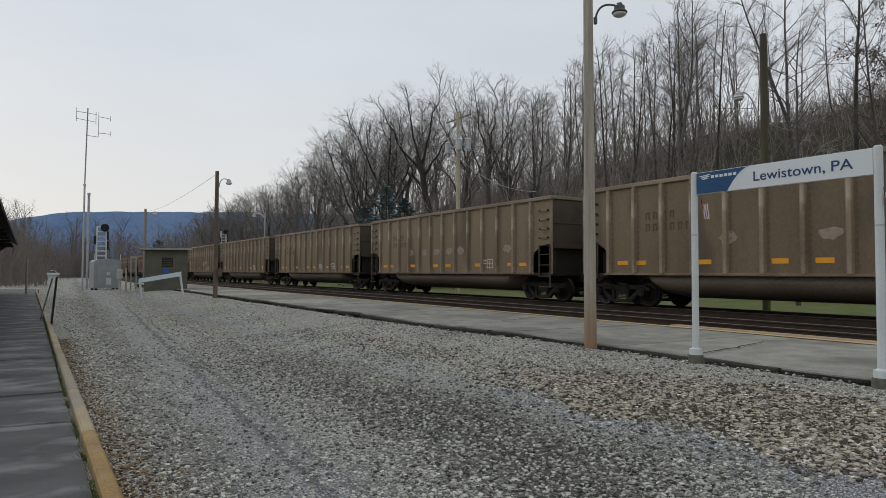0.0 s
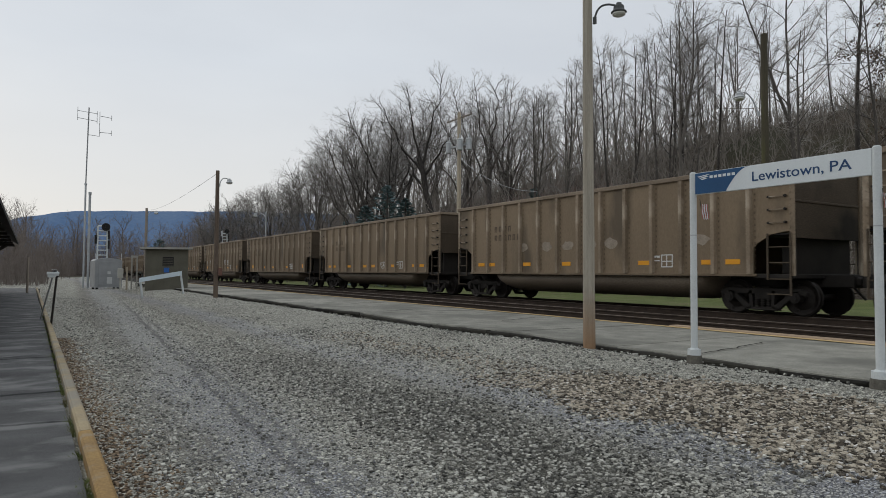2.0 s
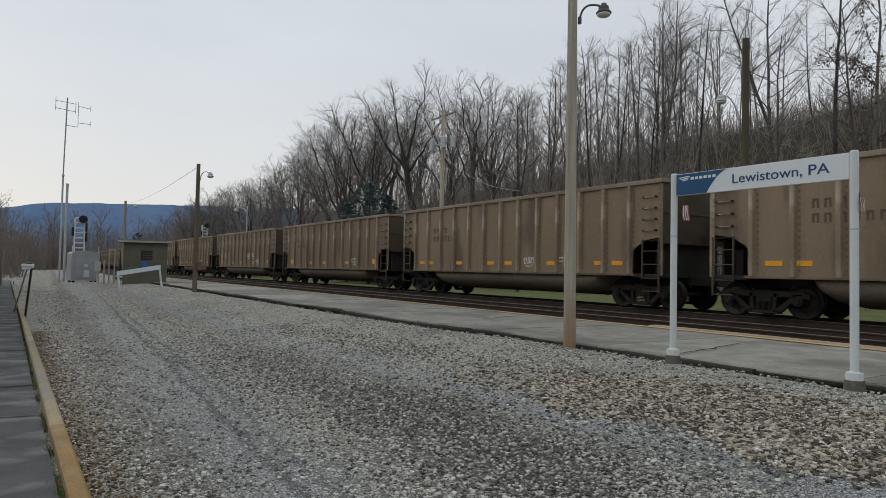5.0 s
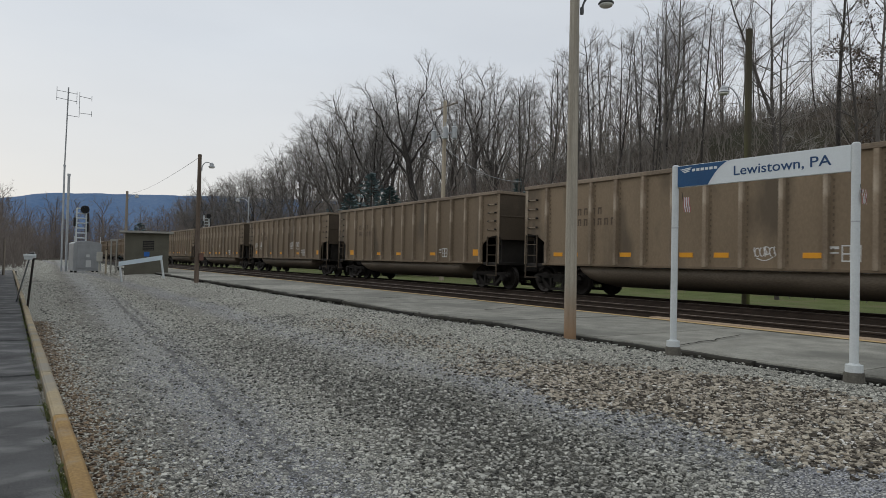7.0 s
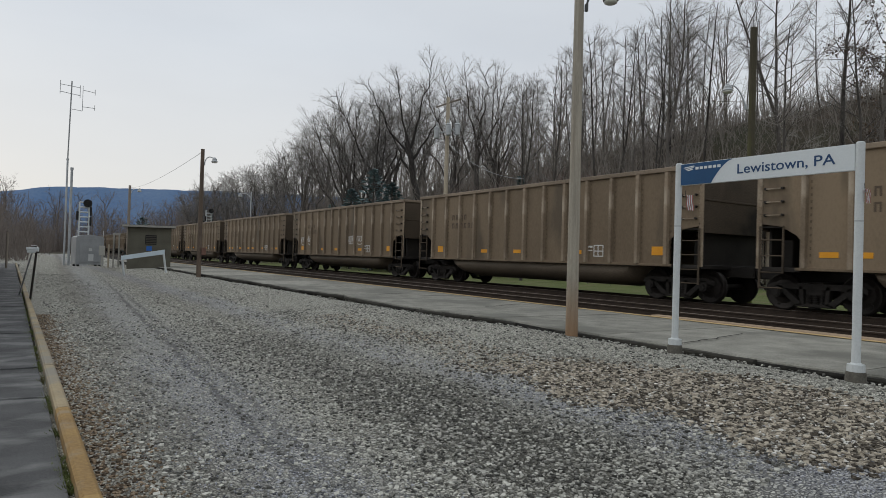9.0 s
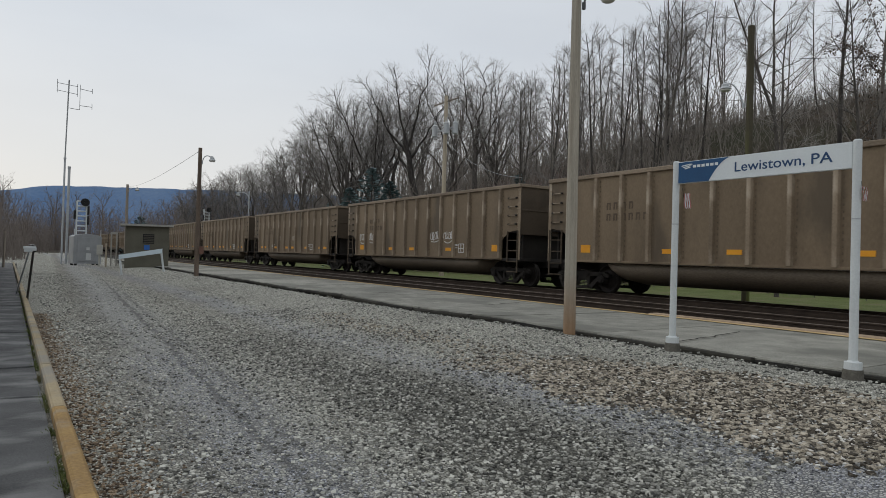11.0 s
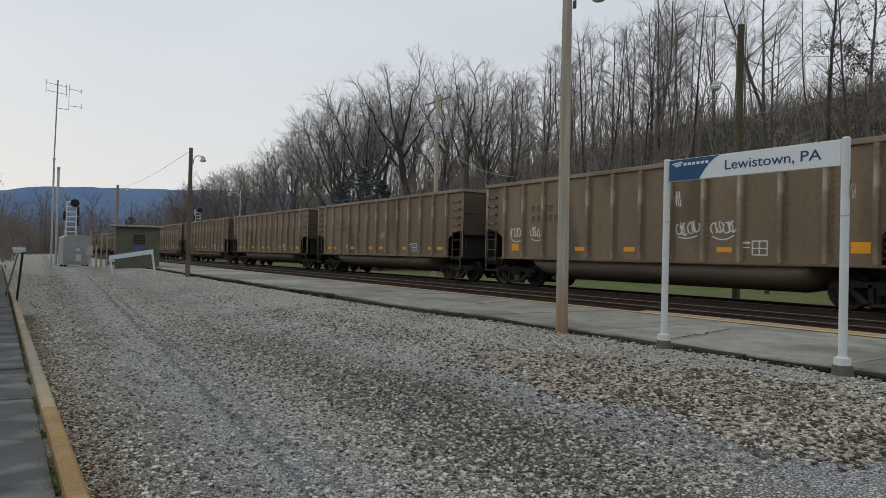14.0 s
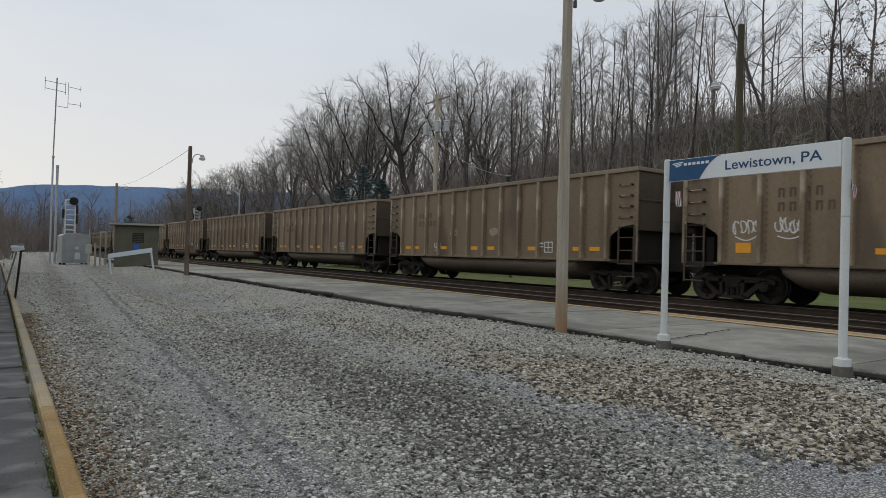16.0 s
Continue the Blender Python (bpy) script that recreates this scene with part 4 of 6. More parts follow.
def lamp_head(parent, at, r, arm_from, arm_mid, metal=GALV):
    """Curved arm and a bell-shaped luminaire."""
    bm = bmesh.new()
    a, b, c = Vector(arm_from), Vector(arm_mid), Vector(at) + Vector((0, 0, r * 0.9))
    pts = [a * (1 - u) ** 2 + b * 2 * u * (1 - u) + c * u * u for u in [i / 8 for i in range(9)]]
    rings = []
    for i, p in enumerate(pts):
        d = (pts[min(i + 1, 8)] - pts[max(i - 1, 0)]).normalized()
        u = d.cross(Vector((0, 0, 1))).normalized()
        v = d.cross(u)
        rings.append([p + (u * math.cos(k * math.tau / 8) + v * math.sin(k * math.tau / 8)) * r * 0.16 for k in range(8)])
    loft(bm, rings)
    arm = part("arm", bm, metal, parent, "curved steel lamp arm")
    bm = bmesh.new()
    rings = []
    for z, k in ((-0.12, 1.0), (-0.02, 1.16), (0.10, 1.14), (0.30, 0.92), (0.50, 0.80), (0.95, 0.76), (1.08, 0.60), (1.12, 0.42), (1.42, 0.40), (1.50, 0.2)):
        rings.append([(at[0] + r * k * math.cos(i * math.tau / 16), at[1] + r * k * math.sin(i * math.tau / 16), at[2] + r * z) for i in range(16)])
    loft(bm, rings)
    socket = bmesh.new()
    rod(socket, a - Vector((0, 0, r * 0.6)), a + Vector((0, 0, r * 0.4)), r * 0.28, sides=8)
    part("wall_socket", socket, metal, arm)
    part("lamp_housing", bm, metal, arm, "grey lamp housing")
    bm = bmesh.new()
    rings = []
    for z, k in ((-0.13, 1.0), (-0.36, 0.95), (-0.50, 0.72), (-0.56, 0.1)):
        rings.append([(at[0] + r * k * math.cos(i * math.tau / 16), at[1] + r * k * math.sin(i * math.tau / 16), at[2] + r * z) for i in range(16)])
    loft(bm, rings)
    part("lens", bm, LENS_GLASS, arm, "frosted lamp lens", smooth=True)


def wooden_pole(name, x, y, z, height, r0, r1, material, label, lean=(0, 0)):
    pole = empty(name, pose(x, y, z), label, "lamp post" if "lamp" in name else "pole")
    bm = bmesh.new()
    rings = []
    n = 14
    for i in range(n + 1):
        u = i / n
        r = r0 * (1 - u) + r1 * u
        rings.append([(lean[0] * u + r * (1 + 0.05 * noise.noise((a * 0.9, u * 3, x))) * math.cos(a * math.tau / 16), lean[1] * u + r * math.sin(a * math.tau / 16), -0.5 + (height + 0.5) * u) for a in range(16)])
    loft(bm, rings)
    part("shaft", bm, material, pole)
    return pole


def redden_foot(m, z0, z1, colour):
    """Reddish preservative stain that fades up the shaft."""
    nt = m.node_tree
    n, l = nt.nodes, nt.links
    bsdf = n["Principled BSDF"]
    old = bsdf.inputs["Base Color"].links[0].from_socket
    co = n.new("ShaderNodeTexCoord")
    sep = n.new("ShaderNodeSeparateXYZ")
    l.new(co.outputs["Object"], sep.inputs["Vector"])
    mr = n.new("ShaderNodeMapRange")
    mr.inputs["From Min"].default_value, mr.inputs["From Max"].default_value = z0, z1
    mr.inputs["To Min"].default_value, mr.inputs["To Max"].default_value = 0.85, 0.0
    l.new(sep.outputs["Z"], mr.inputs["Value"])
    mix = n.new("ShaderNodeMix")
    mix.data_type = "RGBA"
    mix.inputs[7].default_value = (*colour, 1)
    l.new(mr.outputs["Result"], mix.inputs[0])
    l.new(old, mix.inputs[6])
    l.new(mix.outputs[2], bsdf.inputs["Base Color"])


TREATED_WOOD = surface("treated_pole_wood", (0.22, 0.197, 0.157), (0.52, 0.475, 0.39), 1.2, 0.9, 0, 0.6, 26, stretch=(14, 14, 0.5), stain=(0.29, 0.25, 0.195), stain_scale=0.8, stain_at=0.55)
redden_foot(TREATED_WOOD, -0.1, 0.95, (0.29, 0.150, 0.062))
pole = wooden_pole("lamp_post", 7.28, 7.45, 0.33, 7.4, 0.097, 0.065, TREATED_WOOD, "weathered grey wooden lamp post with a reddish foot", (-0.02, 0.02))
lamp_head(pole, (0.31, -0.34, 5.25), 0.105, (0.06, -0.07, 5.17), (0.08, -0.10, 5.50), LAMP_GREY)

pole = wooden_pole("lamp_post", 6.97, 31.49, 0.30, 5.92, 0.11, 0.085, surface("dark_pole_wood", (0.075, 0.055, 0.042), (0.22, 0.17, 0.13), 1.2, 0.9, 0, 0.5, 26, stretch=(3, 3, 0.25)), "dark wooden lamp post at the platform edge")
lamp_head(pole, (0.52, -0.1, 5.38), 0.13, (0.09, -0.02, 5.25), (0.18, -0.04, 5.75))
bm = bmesh.new()
box(bm, 0.05, -0.42, 1.0, 0.20, -0.12, 1.35, 0.01)
part("meter_box", bm, surface("rusty_box", (0.10, 0.05, 0.04), (0.20, 0.11, 0.08), 3, 0.8), pole, "small rusty meter box")

pole = wooden_pole("lamp_post", 21.2, 13.2, 0.15, 9.7, 0.135, 0.115, MOSSY_WOOD, "mossy wooden lamp post beyond the tracks")
lamp_head(pole, (-0.45, 0.66, 7.55), 0.17, (-0.12, 0.16, 6.95), (-0.25, 0.4, 7.9))

pole = wooden_pole("utility_pole", 24.0, 36.9, 0.2, 12.2, 0.17, 0.12, PALE_WOOD, "pale utility pole with three grey transformers")
bm = bmesh.new()
box(bm, -0.04, -1.55, 11.75, 0.04, 1.55, 11.84, 0.01)
part("crossarm", bm, OLD_WOOD, pole)
bm = bmesh.new()
box(bm, -0.05, -1.0, 9.85, 0.05, 1.0, 9.95, 0.01)
part("mounting_beam", bm, GALV, pole)
for dy, dx in ((0.95, -0.25), (-0.55, -0.28), (-0.98, 0.15)):
    bm = bmesh.new()
    rings = []
    for z, r in ((9.50, 0.16), (9.54, 0.19), (10.18, 0.19), (10.22, 0.21), (10.27, 0.17), (10.32, 0.09)):
        rings.append([(dx + r * math.cos(a * math.tau / 14), dy + r * math.sin(a * math.tau / 14), z) for a in range(14)])
    loft(bm, rings)
    for k in (-0.1, 0.1):
        rod(bm, (dx, dy + k, 10.3), (dx, dy + k, 10.62), 0.035, 0.02, sides=6)
    part("transformer", bm, GALV, pole, "grey cylindrical transformer")
for dy in (-1.4, -0.5, 0.5, 1.4):
    bm = bmesh.new()
    rod(bm, (0, dy, 11.84), (0, dy, 12.05), 0.045, 0.03, sides=8)
    part("insulator", bm, surface("porcelain", (0.2, 0.18, 0.17), (0.3, 0.28, 0.26), 3, 0.4), pole)


def cable(name, a, b, sag, r, label):
    a, b = Vector(a), Vector(b)
    bm = bmesh.new()
    pts = [a.lerp(b, i / 16) - Vector((0, 0, sag * 4 * (i / 16) * (1 - i / 16))) for i in range(17)]
    loft(bm, [[p + Vector((r * math.cos(k * 1.2566), 0.3 * r * math.sin(k * 1.2566), r * math.sin(k * 1.2566))) for k in range(5)] for p in pts])
    ob = part(name, bm, BLACK if r < 0.0125 else GALV)
    return tagged(ob, label, "cable")


cable("service_cable", (24.0, 36.7, 9.2), (25.2, 30.2, 6.4), 0.55, 0.013, "slack grey service cable from the utility pole")
cable("service_cable", (24.3, 13.2, 9.3), (46.0, 12.0, 14.2), 0.2, 0.012, "thin black cable running up the hillside")
cable("service_cable", (6.97, 31.5, 6.1), (13.8, 110.0, 10.9), 0.5, 0.009, "thin black cable from the lamp post")

# ---------------------------------------------------------------- the far end of the yard
def shed():
    s = empty("shed", pose(5.66, 45.3, 0.18, 0, 0, -8), "olive board shed with a louvred vent and flat roof", "shed")
    w, d, h = 2.55, 3.4, 2.72
    for name, x0, y0, x1, y1 in (("wall", 0, 0, w, 0.1), ("wall", 0, d - 0.1, w, d), ("wall", 0, 0.1, 0.1, d - 0.1), ("wall", w - 0.1, 0.1, w, d - 0.1)):
        bm = bmesh.new()
        box(bm, x0, y0, 0, x1, y1, h, 0.01)
        wall = part(name, bm, SHED_WALL, s)
        if y1 == 0.1:
            for i in range(10):
                bm = bmesh.new()
                x = 0.12 + i * 0.255
                box(bm, x, -0.018, 0.02, x + 0.035, 0.0, h - 0.02)
                part("batten", bm, SHED_WALL, wall)
    bm = bmesh.new()
    loft(bm, [[(-0.32, -0.35, h - 0.02), (w + 0.25, -0.35, h + 0.0), (w + 0.25, -0.35, h + 0.12), (-0.32, -0.35, h + 0.10)], [(-0.32, d + 0.3, h + 0.02), (w + 0.25, d + 0.3, h + 0.05), (w + 0.25, d + 0.3, h + 0.17), (-0.32, d + 0.3, h + 0.14)]])
    part("roof", bm, SHED_TRIM, s, "pale flat roof edge")
    vent = None
    bm = bmesh.new()
    box(bm, 1.02, -0.03, 1.62, 1.68, -0.001, 2.22, 0.005)
    vent = part("vent", bm, BLACK, s, "black louvred vent")
    for i in range(5):
        bm = bmesh.new()
        box(bm, 1.05, -0.06, 1.66 + i * 0.11, 1.65, -0.035, 1.72 + i * 0.11, 0.004)
        part("louvre", bm, surface("louvre_paint", (0.06, 0.055, 0.045), (0.11, 0.10, 0.08), 3, 0.8), vent)
    bm = bmesh.new()
    box(bm, 1.10, -0.03, 1.22, 1.42, -0.004, 1.52, 0.004)
    part("notice", bm, surface("blue_notice", (0.02, 0.10, 0.35), (0.04, 0.16, 0.5), 3, 0.5), s, "small blue notice")


shed()


def leaning_board():
    """Low tilted white board on two splayed legs."""
    b = empty("sign_board", pose(4.36, 37.0, 0.12), "low tilted white sign board on two splayed legs", "sign")
    bm = bmesh.new()
    q = [(0.0, 0.78), (2.07, 1.14), (2.07, 1.38), (0.0, 1.00)]
    loft(bm, [[(px, -0.03, pz) for px, pz in q], [(px, 0.03, pz) for px, pz in q]])
    part("board", bm, surface("pale_board_paint", (0.52, 0.62, 0.68), (0.66, 0.74, 0.78), 1.5, 0.5), b, "pale blue-white board")
    for x0, x1, z0, z1 in ((0.05, 0.20, 0.80, -0.25), (2.02, 2.20, 1.16, 0.05)):
        bm = bmesh.new()
        rod(bm, (x0, 0.06, z0 + 0.1), (x1, 0.06, z1), 0.055, sides=10)
        part("leg", bm, WHITE_POST, b)


leaning_board()


def signal_bungalow():
    c = empty("signal_cabinet", pose(3.66, 58.4, 0.02, 0, 0, 6) @ Matrix.Diagonal((0.86, 1, 1, 1)), "grey steel signal cabinet with rounded roof on feet", "cabinet")
    bm = bmesh.new()
    prof = [(0, 0.12), (2.3, 0.12), (2.3, 2.25), (2.1, 2.38), (1.15, 2.50), (0.2, 2.38), (0, 2.25)]
    loft(bm, [[(px, 0, pz) for px, pz in prof], [(px, 2.0, pz) for px, pz in prof]])
    body = part("body", bm, BOX_GREY, c)
    bm = bmesh.new()
    box(bm, 0.30, -0.03, 0.30, 2.0, -0.002, 2.20, 0.008)
    door = part("door", bm, BOX_GREY, c)
    for x0, z0, x1, z1 in ((1.02, 0.42, 1.45, 0.95), (1.05, 1.20, 1.32, 1.42)):
        bm = bmesh.new()
        box(bm, x0, -0.045, z0, x1, -0.032, z1)
        part("label_plate", bm, surface("pale_plate", (0.42, 0.43, 0.42), (0.55, 0.56, 0.55), 3, 0.5), door, "pale plate")
    for x in (0.15, 1.95):
        for y in (0.15, 1.75):
            bm = bmesh.new()
            box(bm, x, y, -0.1, x + 0.2, y + 0.2, 0.12, 0.01)
            part("foot", bm, BLACK, c)
    for x in (0.05, 2.22):
        bm = bmesh.new()
        rod(bm, (x, 0.05, 2.2), (x, 0.05, 2.85), 0.025, sides=6)
        part("roof_rod", bm, WHITE_POST, c)


signal_bungalow()


def signal_tower(x, y, z, height, base_h=0.0):
    s = empty("railway_signal", pose(x, y, z), "white lattice railway signal with black round targets", "signal", "railway signals")
    for dx in (-0.32, 0.32):
        for dy in (-0.3, 0.3):
            bm = bmesh.new()
            rod(bm, (dx * 1.15, dy, base_h), (dx * 1.15, dy, height - 0.2), 0.05, sides=6)
            part("post", bm, WHITE_POST, s)
    k = base_h + 0.3
    while k < height - 0.2:
        bm = bmesh.new()
        for a, b in (((-0.32, -0.3), (0.32, -0.3)), ((0.32, -0.3), (0.32, 0.3)), ((0.32, 0.3), (-0.32, 0.3)), ((-0.32, 0.3), (-0.32, -0.3))):
            rod(bm, (a[0] * 1.15, a[1], k), (b[0] * 1.15, b[1], k), 0.045, sides=5)
        part("rung_frame", bm, WHITE_POST, s)
        k += 0.42
    for dx, z0, r in ((0.22, height - 0.30, 0.34),):
        bm = bmesh.new()
        rod(bm, (dx, -0.42, z0), (dx, -0.36, z0), r, sides=20)
        for i in range(3):
            rod(bm, (dx, -0.66, z0 - 0.2 + 0.2 * i), (dx, -0.42, z0 - 0.2 + 0.2 * i), 0.09, sides=10)
        part("target", bm, BLACK, s, "black round signal target")
    for dx, z0 in ((-0.52, height - 1.75), (0.46, height - 1.35), (0.46, height - 2.2)):
        bm = bmesh.new()
        box(bm, dx - 0.09, -0.35, z0, dx + 0.09, 0.15, z0 + 0.75, 0.03)
        part("signal_head", bm, BLACK, s, "black signal head seen edge-on")


signal_tower(4.5, 63.5, 0.0, 5.55)
signal_tower(22.0, 94.4, 0.2, 7.2, 4.2)

mast = empty("antenna_mast", pose(3.05, 62.0, 0.0), "tall slim steel radio mast with dipole antennas", "antenna mast")
for i, (z0, z1, r) in enumerate(((0, 8.7, 0.075), (8.7, 15.2, 0.05))):
    bm = bmesh.new()
    rod(bm, (0, 0, z0), (0.10 * i, 0, z1), r, sides=10)
    part("tube", bm, GALV if i == 0 else BOX_GREY, mast)
bm = bmesh.new()
rod(bm, (0.35, 0.3, 0), (0.35, 0.3, 8.1), 0.10, sides=10)
rod(bm, (0.35, 0.3, 7.9), (0.35, 0.3, 8.1), 0.125, sides=10)
part("conduit_pipe", bm, GALV, mast, "thick pipe beside the mast")
bm = bmesh.new()
rod(bm, (0, 0, 8.65), (0, 0, 8.78), 0.11, sides=10)
part("joint_collar", bm, GALV, mast)
for a, b in (((-0.75, 0, 14.85), (0.75, 0, 14.75)), ((-0.75, 0, 14.25), (0.75, 0, 14.10)), ((-0.72, 0, 14.05), (-0.72, 0, 15.15)), ((0.72, 0, 13.9), (0.72, 0, 14.95)), ((0.92, 0, 12.85), (0.92, 0, 14.95)), ((0.92, 0, 14.6), (1.85, 0, 14.5)), ((0.92, 0, 13.2), (1.85, 0, 13.2)), ((1.82, 0, 14.3), (1.82, 0, 14.75)), ((1.82, 0, 13.0), (1.82, 0, 13.45)), ((0.1, 0, 12.9), (0.92, 0, 12.85))):
    bm = bmesh.new()
    rod(bm, a, b, 0.022, sides=6)
    part("antenna_rod", bm, BOX_GREY, mast)

# small posts near the kerb and beside the shed
def slim_post(x, y, h, lean, r, material, label, name="marker_post"):
    bm = bmesh.new()
    rod(bm, (0, 0, -0.2), (lean, 0, h), r, sides=8)
    ob = part(name, bm, material)
    ob.matrix_basis = pose(x, y, 0)
    return tagged(ob, label, "post")


slim_post(-0.72, 50.8, 2.34, 0.02, 0.07, OLD_WOOD, "grey wooden post at the end of the kerb")
tilted = empty("small_sign", pose(0.26, 20.8, 0), "small white plate on a leaning rusty post", "sign")
bm = bmesh.new()
rod(bm, (0.0, 0, -0.2), (0.12, 0, 1.32), 0.028, sides=8)
part("post", bm, IRON, tilted)
bm = bmesh.new()
rod(bm, (-0.25, 3.0, -0.1), (0.02, 0.1, 1.30), 0.022, sides=8)
part("brace", bm, GALV, tilted)
bm = bmesh.new()
box(bm, -0.12, -0.10, 1.38, 0.18, 0.12, 1.45, 0.01)
box(bm, -0.10, -0.06, 1.30, 0.10, 0.06, 1.385, 0.01)
part("plate", bm, SIGN_WHITE, tilted, "white plate")
bm = bmesh.new()
box(bm, -0.18, 0.0, 0.0, 0.18, 0.3, 0.7, 0.02)
rod(bm, (0, 0.15, -0.9), (0, 0.15, 0.0), 0.06, sides=8)
tagged(part("junction_box", bm, surface("cream_box", (0.38, 0.37, 0.33), (0.5, 0.49, 0.44), 3, 0.6)), "cream junction box on a short post", "junction box").matrix_basis = pose(4.9, 52.0, 0.95)
slim_post(5.10, 50.0, 1.75, 0.0, 0.06, PALE_WOOD, "pale wooden post beside the shed")
gate = empty("frame_gate", pose(5.36, 50.0, 0.05), "white wooden frame beside the shed", "frame")
for x in (0, 0.33):
    bm = bmesh.new()
    box(bm, x, 0, 0, x + 0.09, 0.09, 2.35, 0.008)
    part("post", bm, SHED_TRIM, gate)
bm = bmesh.new()
box(bm, -0.02, 0, 2.35, 0.44, 0.09, 2.50, 0.008)
part("lintel", bm, SHED_TRIM, gate)

pole = wooden_pole("lamp_post", 13.8, 110.0, 0.0, 11.2, 0.22, 0.18, OLD_WOOD, "distant brown wooden lamp post")
lamp_head(pole, (1.35, -0.1, 10.45), 0.28, (0.18, 0, 10.2), (0.5, 0, 10.9))
street = empty("street_lamp", pose(24.0, 81.4, 0.2), "pale steel street lamp behind the train", "street lamp")
bm = bmesh.new()
rod(bm, (0, 0, 0), (0, 0, 8.8), 0.11, 0.07, sides=10)
part("shaft", bm, GALV, street)
lamp_head(street, (-0.1, 4.6, 8.65), 0.24, (0, 0.05, 8.1), (0, 2.2, 9.1))

# parked car far down the road
van = empty("parked_car", pose(2.4, 165.0, 0.0, 0, 0, 2), "white car parked far down the road", "car")
bm = bmesh.new()
rings = []
for y, zt, w in ((-2.2, 0.75, 0.8), (-2.0, 0.95, 0.9), (-1.0, 1.02, 0.92), (-0.5, 1.55, 0.78), (1.2, 1.60, 0.78), (2.0, 1.05, 0.88), (2.2, 0.8, 0.82)):
    rings.append([(-w, y, 0.3), (w, y, 0.3), (w, y, 0.8), (w * 0.8, y, zt), (-w * 0.8, y, zt), (-w, y, 0.8)])
loft(bm, rings)
part("body", bm, surface("white_car_paint", (0.65, 0.66, 0.67), (0.75, 0.76, 0.77), 2, 0.3), van)
for x in (-0.8, 0.8):
    for y in (-1.4, 1.4):
        bm = bmesh.new()
        rod(bm, (x - 0.1, y, 0.32), (x + 0.1, y, 0.32), 0.32, sides=14)
        part("wheel", bm, BLACK, van)
bm = bmesh.new()
loft(bm, [[(-0.68, -0.95, 1.08), (0.68, -0.95, 1.08), (0.58, -0.58, 1.5), (-0.58, -0.58, 1.5)], [(-0.68, -0.97, 1.09), (0.68, -0.97, 1.09), (0.58, -0.60, 1.51), (-0.58, -0.60, 1.51)]])
part("windscreen", bm, BLACK, van)

# station roof with its bracketed eave, and the wall behind it
station = empty("station_house", pose(0, 0, 0), "dark station building with a bracketed overhanging eave", "building")
bm = bmesh.new()
loft(bm, [[(-0.92 - 0.012 * (y - 18), y, 3.28), (-0.92 - 0.012 * (y - 18), y, 3.42), (-6.0, y, 6.2), (-11.0, y, 3.4), (-11.0, y, 3.25), (-6.0, y, 6.0)] for y in (15.2, 20, 26, 32, 40.0, 48.0, 55.0)])
part("roof", bm, DARK_ROOF, station, "dark shingled roof")
bm = bmesh.new()
box(bm, -10.0, 16.5, -0.02, -3.2, 53, 3.35, 0.0)
part("wall", bm, surface("dark_brick", (0.05, 0.035, 0.03), (0.12, 0.085, 0.07), 2, 0.9), station, "dark brick wall")
for y in (17, 21, 25, 29, 33, 37, 41, 45, 49, 53, 54.6):
    bm = bmesh.new()
    rod(bm, (-3.2, y, 2.35), (-1.5 - 0.012 * (y - 18), y, 3.25), 0.07, sides=6)
    rod(bm, (-3.2, y, 3.2), (-1.15 - 0.012 * (y - 18), y, 3.2), 0.07, sides=6)
    part("eave_bracket", bm, DARK_ROOF, station)

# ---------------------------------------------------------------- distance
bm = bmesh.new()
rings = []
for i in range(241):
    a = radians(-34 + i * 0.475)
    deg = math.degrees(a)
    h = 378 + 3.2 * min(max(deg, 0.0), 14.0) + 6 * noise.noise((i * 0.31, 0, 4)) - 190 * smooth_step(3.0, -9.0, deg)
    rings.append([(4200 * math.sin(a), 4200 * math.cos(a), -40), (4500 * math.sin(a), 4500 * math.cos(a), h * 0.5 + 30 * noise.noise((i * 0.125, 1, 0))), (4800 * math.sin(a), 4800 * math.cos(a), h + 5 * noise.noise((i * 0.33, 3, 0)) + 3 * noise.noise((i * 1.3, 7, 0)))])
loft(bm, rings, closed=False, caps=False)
tagged(part("backdrop", bm, HAZY_RIDGE, smooth=True), "long wooded mountain ridge, its distance haze painted in as blue", "mountain", kind="structure")

# ---------------------------------------------------------------- bare woods
def tube(verts, faces, pts, radii, sides):
    base = len(verts)
    n = len(pts)
    for i, (p, r) in enumerate(zip(pts, radii)):
        d = (pts[min(i + 1, n - 1)] - pts[max(i - 1, 0)]).normalized()
        u = d.orthogonal().normalized()
        v = d.cross(u)
        for k in range(sides):
            a = k * math.tau / sides
            verts.append(p + (u * math.cos(a) + v * math.sin(a)) * r)
    for i in range(n - 1):
        for k in range(sides):
            j = (k + 1) % sides
            faces.append((base + i * sides + k, base + i * sides + j, base + (i + 1) * sides + j, base + (i + 1) * sides + k))


def spike(verts, faces, p, q, r):
    """A single twig: three faces that meet at its tip."""
    base = len(verts)
    d = (q - p).normalized()
    u = d.orthogonal().normalized()
    v = d.cross(u)
    for k in range(3):
        a = k * math.tau / 3
        verts.append(p + (u * math.cos(a) + v * math.sin(a)) * r)
    verts.append(q)
    faces += [(base, base + 1, base + 3), (base + 1, base + 2, base + 3), (base + 2, base, base + 3)]


